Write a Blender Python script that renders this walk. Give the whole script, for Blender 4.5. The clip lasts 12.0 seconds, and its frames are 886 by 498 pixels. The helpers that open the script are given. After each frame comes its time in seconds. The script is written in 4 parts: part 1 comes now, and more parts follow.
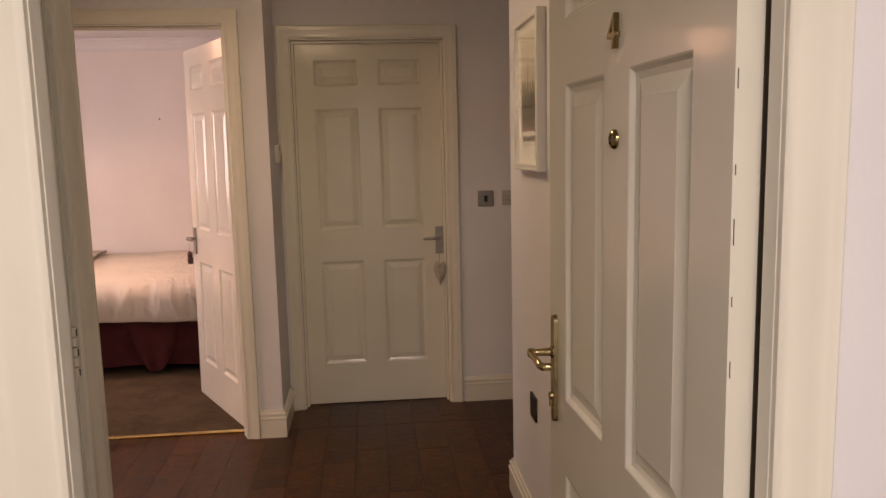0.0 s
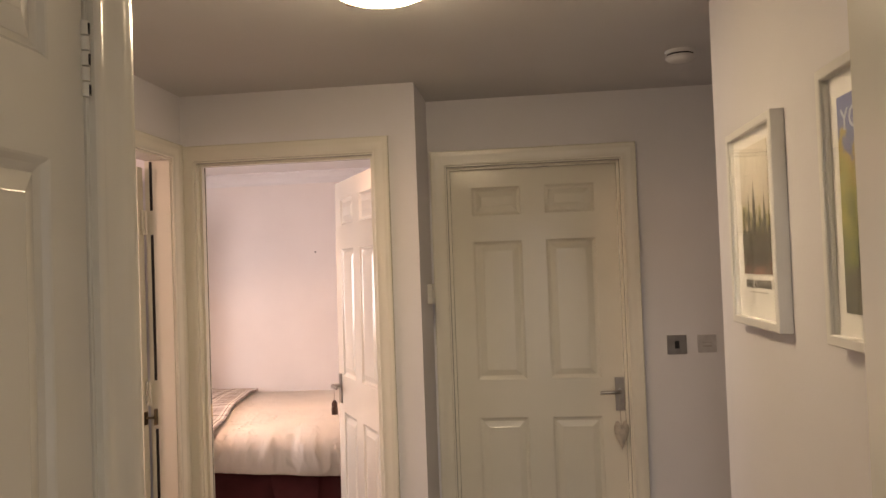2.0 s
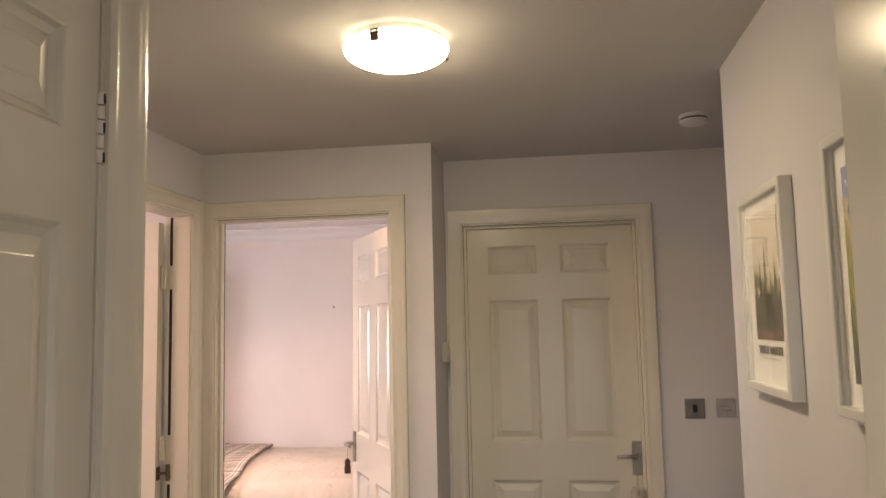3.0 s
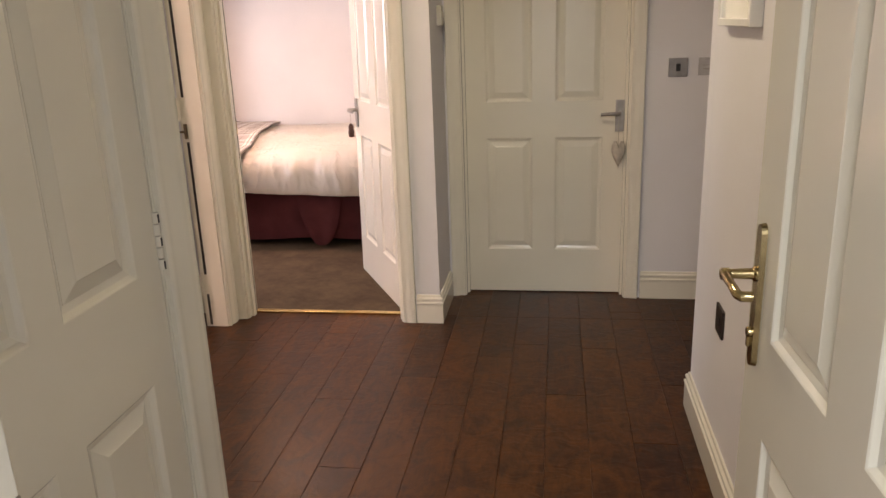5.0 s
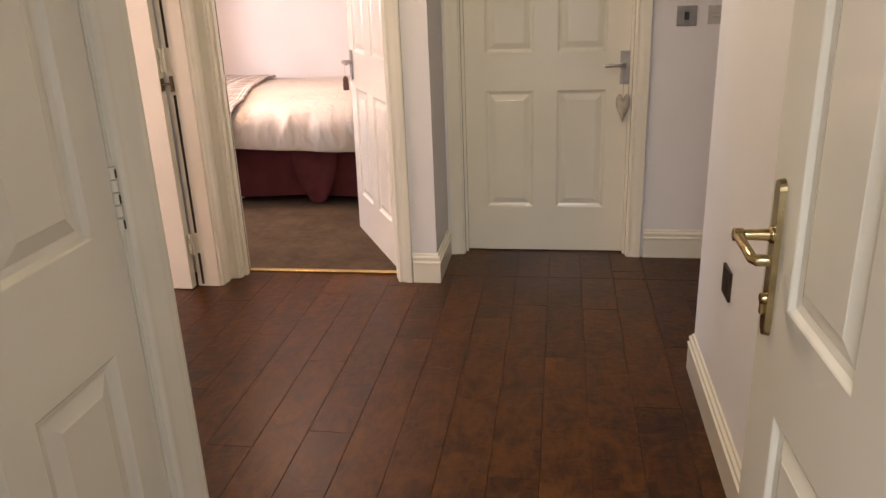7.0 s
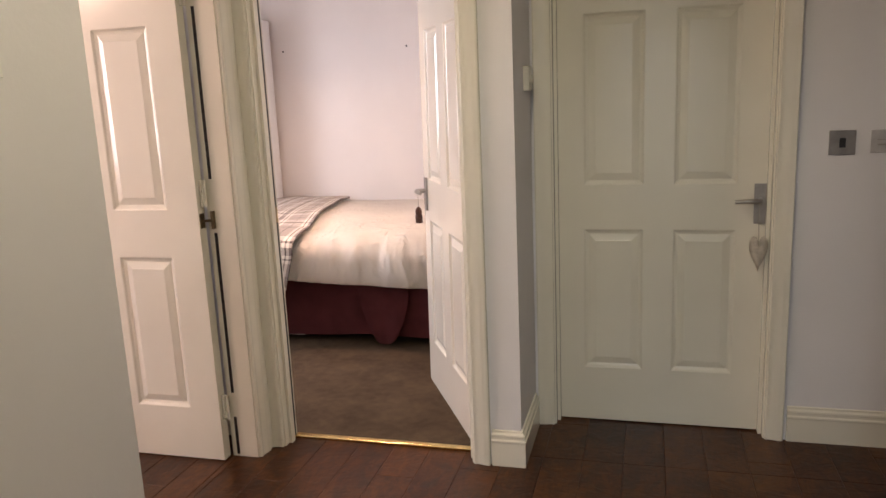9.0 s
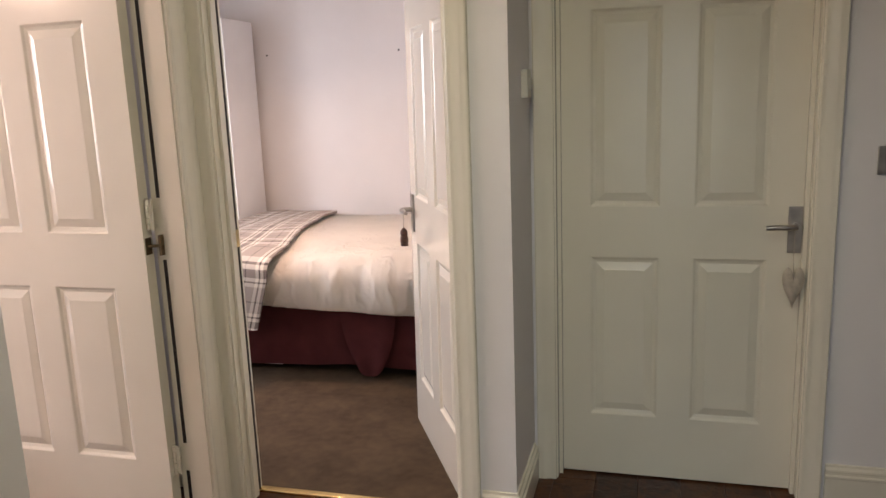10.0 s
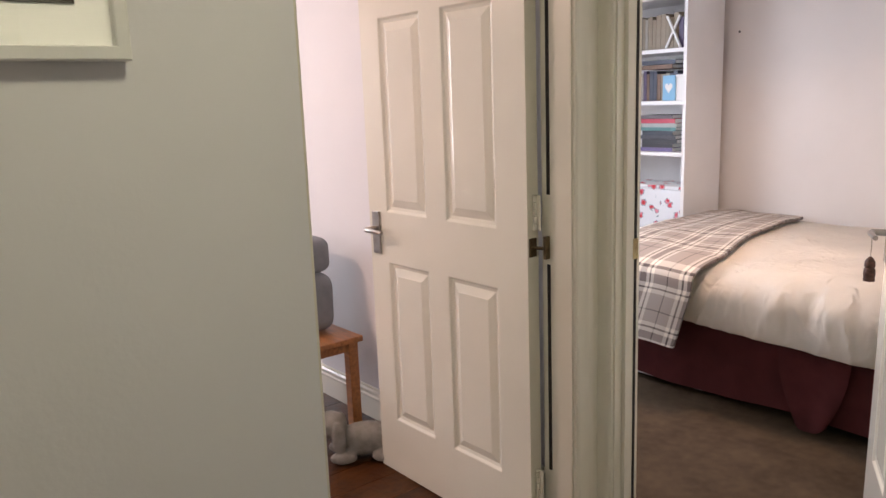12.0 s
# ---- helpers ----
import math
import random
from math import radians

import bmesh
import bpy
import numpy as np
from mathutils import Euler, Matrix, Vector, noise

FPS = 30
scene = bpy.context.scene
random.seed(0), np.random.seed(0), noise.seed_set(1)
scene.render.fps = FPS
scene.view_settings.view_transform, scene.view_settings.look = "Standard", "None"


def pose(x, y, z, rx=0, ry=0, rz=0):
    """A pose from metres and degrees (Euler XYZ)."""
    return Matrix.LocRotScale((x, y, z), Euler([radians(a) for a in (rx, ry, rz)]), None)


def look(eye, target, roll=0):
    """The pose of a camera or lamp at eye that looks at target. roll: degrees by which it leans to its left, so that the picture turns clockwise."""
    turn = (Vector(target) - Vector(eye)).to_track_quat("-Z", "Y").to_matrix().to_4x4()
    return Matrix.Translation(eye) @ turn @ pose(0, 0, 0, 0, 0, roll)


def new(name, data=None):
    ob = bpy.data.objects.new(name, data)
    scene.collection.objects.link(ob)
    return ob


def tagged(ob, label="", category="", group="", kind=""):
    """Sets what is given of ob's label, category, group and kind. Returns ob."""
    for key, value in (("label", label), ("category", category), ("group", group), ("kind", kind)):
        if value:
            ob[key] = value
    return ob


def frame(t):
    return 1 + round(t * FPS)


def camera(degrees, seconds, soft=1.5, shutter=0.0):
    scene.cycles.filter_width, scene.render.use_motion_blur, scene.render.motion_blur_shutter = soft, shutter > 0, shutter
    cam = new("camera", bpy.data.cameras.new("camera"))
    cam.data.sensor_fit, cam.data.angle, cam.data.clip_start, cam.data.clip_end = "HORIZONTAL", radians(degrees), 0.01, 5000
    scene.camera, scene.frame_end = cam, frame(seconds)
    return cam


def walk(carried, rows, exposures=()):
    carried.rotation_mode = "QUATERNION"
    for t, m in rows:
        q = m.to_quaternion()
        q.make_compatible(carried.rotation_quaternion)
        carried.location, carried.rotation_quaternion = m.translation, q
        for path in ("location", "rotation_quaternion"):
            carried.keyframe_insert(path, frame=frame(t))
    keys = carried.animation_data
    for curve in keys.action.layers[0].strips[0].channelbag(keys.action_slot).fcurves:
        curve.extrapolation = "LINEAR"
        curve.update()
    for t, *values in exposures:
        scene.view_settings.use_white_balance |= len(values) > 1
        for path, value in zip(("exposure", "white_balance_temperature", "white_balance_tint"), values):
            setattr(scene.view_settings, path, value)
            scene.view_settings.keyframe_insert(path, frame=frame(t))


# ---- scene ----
cam = camera(60.1, 12.0)
PATH = [
    (0, (0.315, 0.103, 1.436), (0.498, 2.076, 1.164), -1.3),
    (0.5, (0.336, 0.292, 1.439), (0.41, 2.275, 1.183), -1.4),
    (1, (0.306, 0.51, 1.429), (0.293, 2.496, 1.194), -1.6),
    (1.5, (0.268, 0.64, 1.476), (0.147, 2.632, 1.355), -2.2),
    (2, (0.285, 0.695, 1.513), (0.068, 2.683, 1.565), -2.1),
    (2.5, (0.31, 0.699, 1.527), (0.047, 2.673, 1.716), -1.4),
    (2.7, (0.315, 0.698, 1.531), (0.042, 2.667, 1.751), -1.2),
    (4.3, (0.358, 0.528, 1.445), (0.107, 2.495, 1.183), -2.0),
    (4.5, (0.372, 0.509, 1.428), (0.102, 2.459, 1.075), -2.0),
    (5, (0.381, 0.48, 1.385), (0.091, 2.373, 0.812), -2.1),
    (5.5, (0.392, 0.462, 1.35), (0.11, 2.299, 0.609), -2.0),
    (6, (0.395, 0.455, 1.343), (0.114, 2.268, 0.545), -2.1),
    (6.5, (0.406, 0.474, 1.339), (0.114, 2.291, 0.557), -2.4),
    (7, (0.392, 0.588, 1.354), (0.095, 2.446, 0.675), -2.2),
    (7.5, (0.338, 0.759, 1.376), (0.044, 2.66, 0.826), -1.9),
    (7.7, (0.317, 0.806, 1.383), (0.019, 2.715, 0.868), -1.6),
    (9.3, (0.272, 1.366, 1.373), (-0.268, 3.25, 0.977), -2.5),
    (9.5, (0.262, 1.437, 1.362), (-0.277, 3.323, 0.972), -2.3),
    (9.8, (0.247, 1.573, 1.365), (-0.279, 3.464, 0.979), -2.3),
    (10, (0.238, 1.653, 1.37), (-0.286, 3.544, 0.983), -2.2),
    (10.5, (0.194, 1.804, 1.367), (-0.483, 3.646, 0.981), -2.1),
    (11, (0.19, 1.959, 1.355), (-0.882, 3.603, 0.971), -2.0),
    (11.5, (0.212, 2.082, 1.372), (-1.176, 3.467, 0.981), -1.7),
    (12, (0.198, 2.161, 1.366), (-1.326, 3.399, 0.983), -2.1),
]
walk(cam, [(t, look(eye, target, roll)) for t, eye, target, roll in PATH], [(0, -0.06, 9400, 38), (0.6, 0.15, 9400, 40), (1.2, 0.36, 9200, 36), (2.5, 0.38, 8250, 27), (4.3, 0.60, 7750, 25), (6, 0.86, 7600, 24), (7.7, 0.78, 7900, 29), (9.3, 0.45, 7100, 19), (10.5, 0.40, 6950, 17), (12, 0.27, 6700, 14)])

scene.render.film_transparent = False

# ---- world and lights ----
world = bpy.data.worlds.new("daylight")
scene.world = world
world.use_nodes = True
sky = world.node_tree.nodes.new("ShaderNodeTexSky")
sky.sky_type, sky.sun_disc = "NISHITA", False
sky.sun_elevation, sky.sun_rotation = radians(32), radians(250)
world.node_tree.links.new(sky.outputs[0], world.node_tree.nodes["Background"].inputs[0])
world.node_tree.nodes["Background"].inputs[1].default_value = 0.1


def lamp(name, kind, energy, color, m, size=0.3, size_y=None, spread=180):
    data = bpy.data.lights.new(name, kind)
    data.energy, data.color = energy, color
    if kind == "AREA":
        data.shape, data.size = ("RECTANGLE", size) if size_y else ("DISK", size)
        if size_y:
            data.size_y = size_y
        data.spread = radians(spread)
    else:
        data.shadow_soft_size = size
    ob = new(name, data)
    ob.matrix_world = m
    return ob


HALL_GLOW = 38.0
lamp("bedroom_window_light", "AREA", 29, (0.76, 0.85, 1.0), pose(-3.15, 4.6, 1.52, 0, -62, 0), 1.0, 1.1)
lamp("bedroom_lamp_light", "POINT", 3.0, (1.0, 0.63, 0.44), pose(-1.45, 4.95, 2.10), 0.13)
lamp("bedroom_lamp_underside_light", "AREA", 9.6, (1.0, 0.68, 0.50), pose(-1.45, 4.95, 2.14), 0.30, spread=140)
lamp("living_window_light", "AREA", 34, (0.80, 0.88, 1.0), pose(-4.95, 2.72, 1.45, 0, -90, 0), 1.1, 1.3)
lamp("living_lamp_light", "POINT", 40, (1.0, 0.72, 0.58), pose(-2.9, 2.2, 2.12), 0.10)
lamp("corridor_lamp_light", "AREA", 52, (0.76, 0.92, 0.99), pose(0.3, -0.7, 2.26), 1.0)


# ---- materials ----
def nodes_of(name):
    m = bpy.data.materials.new(name)
    m.use_nodes = True
    n, l = m.node_tree.nodes, m.node_tree.links
    return m, n, l, n["Principled BSDF"]


def surface(name, color, rough=0.5, metal=0.0, vary=0.06, scale=6.0, grain=120.0, bump=0.08, coat=0.0, tone=None, stretch=(1, 1, 1), rough_vary=0.08, spec=0.5):
    """A plain finish with slow and fine variation of colour, gloss and relief."""
    m, n, l, p = nodes_of(name)
    tex = n.new("ShaderNodeTexCoord")
    mp = n.new("ShaderNodeMapping")
    mp.inputs["Scale"].default_value = stretch
    l.new(tex.outputs["Object"], mp.inputs[0])
    slow, fine = n.new("ShaderNodeTexNoise"), n.new("ShaderNodeTexNoise")
    slow.inputs["Scale"].default_value, slow.inputs["Detail"].default_value = scale, 5
    fine.inputs["Scale"].default_value, fine.inputs["Detail"].default_value = grain, 3
    for t in (slow, fine):
        l.new(mp.outputs[0], t.inputs["Vector"])
    mix = n.new("ShaderNodeMix")
    mix.data_type = "RGBA"
    dark = tone or tuple(c * (1 - 2.2 * vary) for c in color)
    lite = tuple(min(1, c * (1 + vary)) for c in color)
    mix.inputs[6].default_value, mix.inputs[7].default_value = (*dark, 1), (*lite, 1)
    ramp = n.new("ShaderNodeMapRange")
    ramp.inputs[1].default_value, ramp.inputs[2].default_value = 0.3, 0.7
    l.new(slow.outputs[0], ramp.inputs[0])
    l.new(ramp.outputs[0], mix.inputs[0])
    l.new(mix.outputs[2], p.inputs["Base Color"])
    rr = n.new("ShaderNodeMapRange")
    rr.inputs[3].default_value, rr.inputs[4].default_value = max(0.02, rough - rough_vary), min(1, rough + rough_vary)
    l.new(slow.outputs[0], rr.inputs[0])
    l.new(rr.outputs[0], p.inputs["Roughness"])
    p.inputs["Metallic"].default_value = metal
    p.inputs["Specular IOR Level"].default_value = spec
    p.inputs["Coat Weight"].default_value = coat
    if bump:
        b = n.new("ShaderNodeBump")
        b.inputs["Strength"].default_value, b.inputs["Distance"].default_value = bump, 0.004
        l.new(fine.outputs[0], b.inputs["Height"])
        l.new(b.outputs[0], p.inputs["Normal"])
    return m


WALL = surface("wall_paint", (0.765, 0.75, 0.765), 0.72, vary=0.02, scale=1.6, grain=90, bump=0.10, spec=0.3)
BEDWALL = surface("bedroom_paint", (0.755, 0.708, 0.668), 0.75, vary=0.035, scale=1.5, grain=70, bump=0.10, spec=0.3)
CEIL = surface("ceiling_paint", (0.70, 0.69, 0.68), 0.85, vary=0.03, scale=1.2, grain=60, bump=0.12, spec=0.2)
GLOSS = surface("gloss_paint", (0.77, 0.735, 0.635), 0.24, vary=0.025, scale=2.5, grain=55, bump=0.03, coat=0.3, rough_vary=0.015)
DOORPAINT = surface("door_gloss_paint", (0.77, 0.735, 0.635), 0.19, vary=0.02, scale=3, grain=38, bump=0.012, coat=0.2, rough_vary=0.015)
STEEL = surface("satin_steel", (0.42, 0.39, 0.36), 0.36, 1.0, vary=0.08, scale=30, grain=300, bump=0.02)
BRASS = surface("polished_brass", (0.46, 0.36, 0.19), 0.18, 1.0, vary=0.10, scale=25, grain=200, bump=0.01)
GOLD = surface("bright_brass_strip", (0.80, 0.60, 0.27), 0.22, 1.0, vary=0.08, scale=40, grain=200, bump=0.01)
OLDBRASS = surface("tarnished_brass", (0.20, 0.15, 0.09), 0.38, 1.0, vary=0.2, scale=60, grain=200, bump=0.03)
DARK = surface("dark_seal", (0.018, 0.014, 0.012), 0.7, vary=0.1, bump=0.05)
# brown of the frame's seal and of the shade painted at the door edge
BROWNSEALSHADE = surface("brown_seal_and_gap_shade", (0.055, 0.036, 0.024), 0.6, vary=0.1, bump=0.05)
WHITEPLASTIC = surface("white_plastic", (0.78, 0.77, 0.74), 0.35, vary=0.015, bump=0.0)
AGEDPLASTIC = surface("aged_plastic", (0.60, 0.58, 0.52), 0.45, vary=0.03, bump=0.0)
GREYPLASTIC = surface("greyed_plastic", (0.50, 0.48, 0.48), 0.4, vary=0.05, scale=40, bump=0.0)
BLACKPLASTIC = surface("dark_plastic", (0.025, 0.022, 0.022), 0.35, vary=0.1, bump=0.0)
SHELFWHITE = surface("white_laminate", (0.80, 0.79, 0.78), 0.4, vary=0.015, scale=4, grain=80, bump=0.02)
FRAMEWHITE = surface("white_frame_paint", (0.80, 0.79, 0.76), 0.38, vary=0.015, scale=8, grain=120, bump=0.03)
MATBOARD = surface("mat_board", (0.80, 0.79, 0.77), 0.9, vary=0.01, grain=400, bump=0.03)
DUVET = surface("cream_cotton", (0.95, 0.91, 0.84), 0.9, vary=0.02, scale=5, grain=260, bump=0.12, spec=0.15)


def rumpled(m, strength, distance, scale=5.0, warp=0.9, stretch=(1.5, 0.8, 0.7)):
    """Soft cloth creases added to a finish as relief."""
    n, l = m.node_tree.nodes, m.node_tree.links
    p = n["Principled BSDF"]
    tc, mp, t, b = n.new("ShaderNodeTexCoord"), n.new("ShaderNodeMapping"), n.new("ShaderNodeTexNoise"), n.new("ShaderNodeBump")
    mp.inputs["Scale"].default_value = stretch
    mp.inputs["Rotation"].default_value = (0, radians(18), radians(14))
    l.new(tc.outputs["Object"], mp.inputs[0])
    l.new(mp.outputs[0], t.inputs["Vector"])
    t.noise_type = "RIDGED_MULTIFRACTAL"
    t.inputs["Scale"].default_value, t.inputs["Detail"].default_value, t.inputs["Distortion"].default_value = scale, 4, warp
    b.inputs["Strength"].default_value, b.inputs["Distance"].default_value = strength, distance
    l.new(t.outputs[0], b.inputs["Height"])
    old = p.inputs["Normal"].links[0].from_node
    if old.inputs["Normal"].links:
        l.new(old.inputs["Normal"].links[0].from_socket, b.inputs["Normal"])
    l.new(b.outputs[0], old.inputs["Normal"])
    return m


rumpled(DUVET, 0.36, 0.02)
rumpled(DUVET, 0.7, 0.012, 12.0, 1.6, (1.0, 1.0, 0.6))
SHEET = surface("white_sheet", (0.78, 0.76, 0.74), 0.9, vary=0.02, grain=300, bump=0.1, spec=0.15)
VALANCE = surface("burgundy_cotton", (0.155, 0.040, 0.042), 0.82, vary=0.12, scale=8, grain=300, bump=0.12, spec=0.25)
GREYCLOTH = surface("grey_fabric", (0.27, 0.275, 0.30), 0.95, vary=0.08, scale=14, grain=350, bump=0.3, spec=0.1)
PLUSH = surface("grey_plush", (0.30, 0.275, 0.25), 1.0, vary=0.10, scale=25, grain=260, bump=0.6, spec=0.05)
PINE = surface("orange_varnished_wood", (0.42, 0.165, 0.055), 0.35, vary=0.16, scale=5, grain=60, bump=0.05, coat=0.2, stretch=(2, 14, 14))
LINEN = surface("linen_heart", (0.52, 0.47, 0.40), 0.95, vary=0.12, scale=40, grain=300, bump=0.3)
REDWOOD = surface("carved_brown_wood", (0.11, 0.042, 0.028), 0.5, vary=0.3, scale=90, grain=240, bump=0.4)
STRING = surface("string", (0.45, 0.40, 0.34), 0.9, bump=0.0)
STONE = surface("corridor_carpet", (0.16, 0.13, 0.11), 0.95, vary=0.15, scale=20, grain=300, bump=0.4)


def glass(name, rough=0.02):
    m, n, l, p = nodes_of(name)
    p.inputs["Base Color"].default_value = (1, 1, 1, 1)
    p.inputs["Roughness"].default_value = rough
    p.inputs["IOR"].default_value = 1.45
    p.inputs["Transmission Weight"].default_value = 1.0
    return m


GLASS = glass("picture_glass")


def glow(name, color, strength):
    m, n, l, p = nodes_of(name)
    p.inputs["Base Color"].default_value = (0.8, 0.8, 0.75, 1)
    p.inputs["Emission Color"].default_value = (*color, 1)
    p.inputs["Emission Strength"].default_value = strength
    p.inputs["Roughness"].default_value = 0.25
    return m


HALLGLOW = glow("lit_opal_glass", (0.96, 0.93, 0.68), HALL_GLOW)
# weak emission in the rim stands for light passing through the glass
OPAL = glow("opal_glass_rim", (0.96, 0.93, 0.68), 3.0)


def plank_material():
    m, n, l, p = nodes_of("dark_oak_plank")
    tex, info = n.new("ShaderNodeTexCoord"), n.new("ShaderNodeObjectInfo")
    off = n.new("ShaderNodeVectorMath")
    off.operation = "MULTIPLY_ADD"
    comb = n.new("ShaderNodeCombineXYZ")
    for i in range(3):
        l.new(info.outputs["Random"], comb.inputs[i])
    l.new(comb.outputs[0], off.inputs[0])
    off.inputs[1].default_value = (37, 53, 11)
    l.new(tex.outputs["Object"], off.inputs[2])

    def noise_tex(stretch, scale, detail, rough=0.55, warp=0.0):
        mp, t = n.new("ShaderNodeMapping"), n.new("ShaderNodeTexNoise")
        mp.inputs["Scale"].default_value = stretch
        l.new(off.outputs[0], mp.inputs[0])
        l.new(mp.outputs[0], t.inputs["Vector"])
        t.inputs["Scale"].default_value, t.inputs["Detail"].default_value = scale, detail
        t.inputs["Roughness"].default_value, t.inputs["Distortion"].default_value = rough, warp
        return t.outputs[0]

    grain = noise_tex((7, 1.7, 7), 8, 7, 0.68, 0.6)
    patch = noise_tex((1.5, 0.9, 1.5), 8.5, 5, 0.66, 0.8)
    scrape = noise_tex((0.9, 1.25, 0.9), 13, 3, 0.5, 1.4)
    add = n.new("ShaderNodeMath")
    add.operation = "MULTIPLY_ADD"
    add.inputs[1].default_value = 0.6
    l.new(grain, add.inputs[0])
    half = n.new("ShaderNodeMath")
    half.operation = "MULTIPLY_ADD"
    half.inputs[1].default_value = 1.1
    l.new(patch, half.inputs[0])
    rnd = n.new("ShaderNodeMath")
    rnd.operation = "MULTIPLY_ADD"
    rnd.inputs[1].default_value, rnd.inputs[2].default_value = 0.18, -0.38
    l.new(info.outputs["Random"], rnd.inputs[0])
    l.new(rnd.outputs[0], half.inputs[2])
    l.new(half.outputs[0], add.inputs[2])
    ramp = n.new("ShaderNodeValToRGB")
    e = ramp.color_ramp.elements
    e[0].position, e[0].color = 0.17, (0.015, 0.0041, 0.0011, 1)
    e[1].position, e[1].color = 0.84, (0.112, 0.038, 0.0085, 1)
    mid = e.new(0.45)
    mid.color = (0.036, 0.0092, 0.0020, 1)
    l.new(add.outputs[0], ramp.inputs[0])
    l.new(ramp.outputs[0], p.inputs["Base Color"])
    rr = n.new("ShaderNodeMapRange")
    rr.inputs[3].default_value, rr.inputs[4].default_value = 0.27, 0.46
    p.inputs["Specular IOR Level"].default_value = 0.29
    l.new(patch, rr.inputs[0])
    l.new(rr.outputs[0], p.inputs["Roughness"])
    b, b2 = n.new("ShaderNodeBump"), n.new("ShaderNodeBump")
    b.inputs["Strength"].default_value, b.inputs["Distance"].default_value = 0.34, 0.006
    b2.inputs["Strength"].default_value, b2.inputs["Distance"].default_value = 0.06, 0.002
    l.new(scrape, b.inputs["Height"])
    l.new(grain, b2.inputs["Height"])
    l.new(b.outputs[0], b2.inputs["Normal"])
    l.new(b2.outputs[0], p.inputs["Normal"])
    return m


PLANK = plank_material()


def carpet_material():
    m, n, l, p = nodes_of("brown_carpet")
    tex = n.new("ShaderNodeTexCoord")
    outs = []
    for s, d in ((4.5, 6), (26, 6), (330, 3)):
        t = n.new("ShaderNodeTexNoise")
        t.inputs["Scale"].default_value, t.inputs["Detail"].default_value = s, d
        l.new(tex.outputs["Object"], t.inputs["Vector"])
        outs.append(t.outputs[0])
    a, b = n.new("ShaderNodeMath"), n.new("ShaderNodeMath")
    a.operation = b.operation = "MULTIPLY_ADD"
    a.inputs[1].default_value, b.inputs[1].default_value = 0.55, 0.9
    l.new(outs[1], a.inputs[0])
    l.new(outs[0], a.inputs[2])
    l.new(outs[2], b.inputs[0])
    l.new(a.outputs[0], b.inputs[2])
    ramp = n.new("ShaderNodeMapRange")
    ramp.inputs[1].default_value, ramp.inputs[2].default_value = 0.80, 1.60
    l.new(b.outputs[0], ramp.inputs[0])
    mix = n.new("ShaderNodeMix")
    mix.data_type = "RGBA"
    mix.inputs[6].default_value, mix.inputs[7].default_value = (0.038, 0.026, 0.0165, 1), (0.106, 0.075, 0.049, 1)
    l.new(ramp.outputs[0], mix.inputs[0])
    l.new(mix.outputs[2], p.inputs["Base Color"])
    p.inputs["Roughness"].default_value = 1.0
    p.inputs["Specular IOR Level"].default_value = 0.1
    bp = n.new("ShaderNodeBump")
    bp.inputs["Strength"].default_value, bp.inputs["Distance"].default_value = 0.5, 0.004
    l.new(outs[2], bp.inputs["Height"])
    l.new(bp.outputs[0], p.inputs["Normal"])
    return m


CARPET = carpet_material()


def plaid_material():
    """Grey, cream and brown checked wool, woven in the cloth's own u and v metres."""
    m, n, l, p = nodes_of("checked_wool")
    uv = n.new("ShaderNodeUVMap")
    sep = n.new("ShaderNodeSeparateXYZ")
    l.new(uv.outputs[0], sep.inputs[0])

    def stripes(axis):
        fr = n.new("ShaderNodeMath")
        fr.operation = "FRACT"
        sc = n.new("ShaderNodeMath")
        sc.operation = "MULTIPLY"
        sc.inputs[1].default_value = 1 / 0.23
        l.new(sep.outputs[axis], sc.inputs[0])
        l.new(sc.outputs[0], fr.inputs[0])
        r = n.new("ShaderNodeValToRGB")
        r.color_ramp.interpolation = "CONSTANT"
        taupe, cream, dark = (0.36, 0.31, 0.275, 1), (0.72, 0.66, 0.575, 1), (0.07, 0.058, 0.055, 1)
        e = r.color_ramp.elements
        e[0].position, e[0].color = 0.0, taupe
        e[1].position, e[1].color = 0.20, dark
        for pos, c in ((0.225, taupe), (0.43, cream), (0.50, dark), (0.535, cream), (0.60, (0.17, 0.14, 0.13, 1)), (0.75, cream), (0.82, dark), (0.85, cream), (0.92, taupe)):
            e.new(pos).color = c
        l.new(fr.outputs[0], r.inputs[0])
        return r.outputs[0]

    mix = n.new("ShaderNodeMix")
    mix.data_type = "RGBA"
    mix.inputs[0].default_value = 0.5
    l.new(stripes(0), mix.inputs[6])
    l.new(stripes(1), mix.inputs[7])
    l.new(mix.outputs[2], p.inputs["Base Color"])
    p.inputs["Roughness"].default_value = 0.95
    p.inputs["Specular IOR Level"].default_value = 0.1
    t, b = n.new("ShaderNodeTexNoise"), n.new("ShaderNodeBump")
    t.inputs["Scale"].default_value = 320
    tc = n.new("ShaderNodeTexCoord")
    l.new(tc.outputs["Object"], t.inputs["Vector"])
    l.new(t.outputs[0], b.inputs["Height"])
    b.inputs["Strength"].default_value, b.inputs["Distance"].default_value = 0.4, 0.004
    l.new(b.outputs[0], p.inputs["Normal"])
    return m


PLAID = plaid_material()


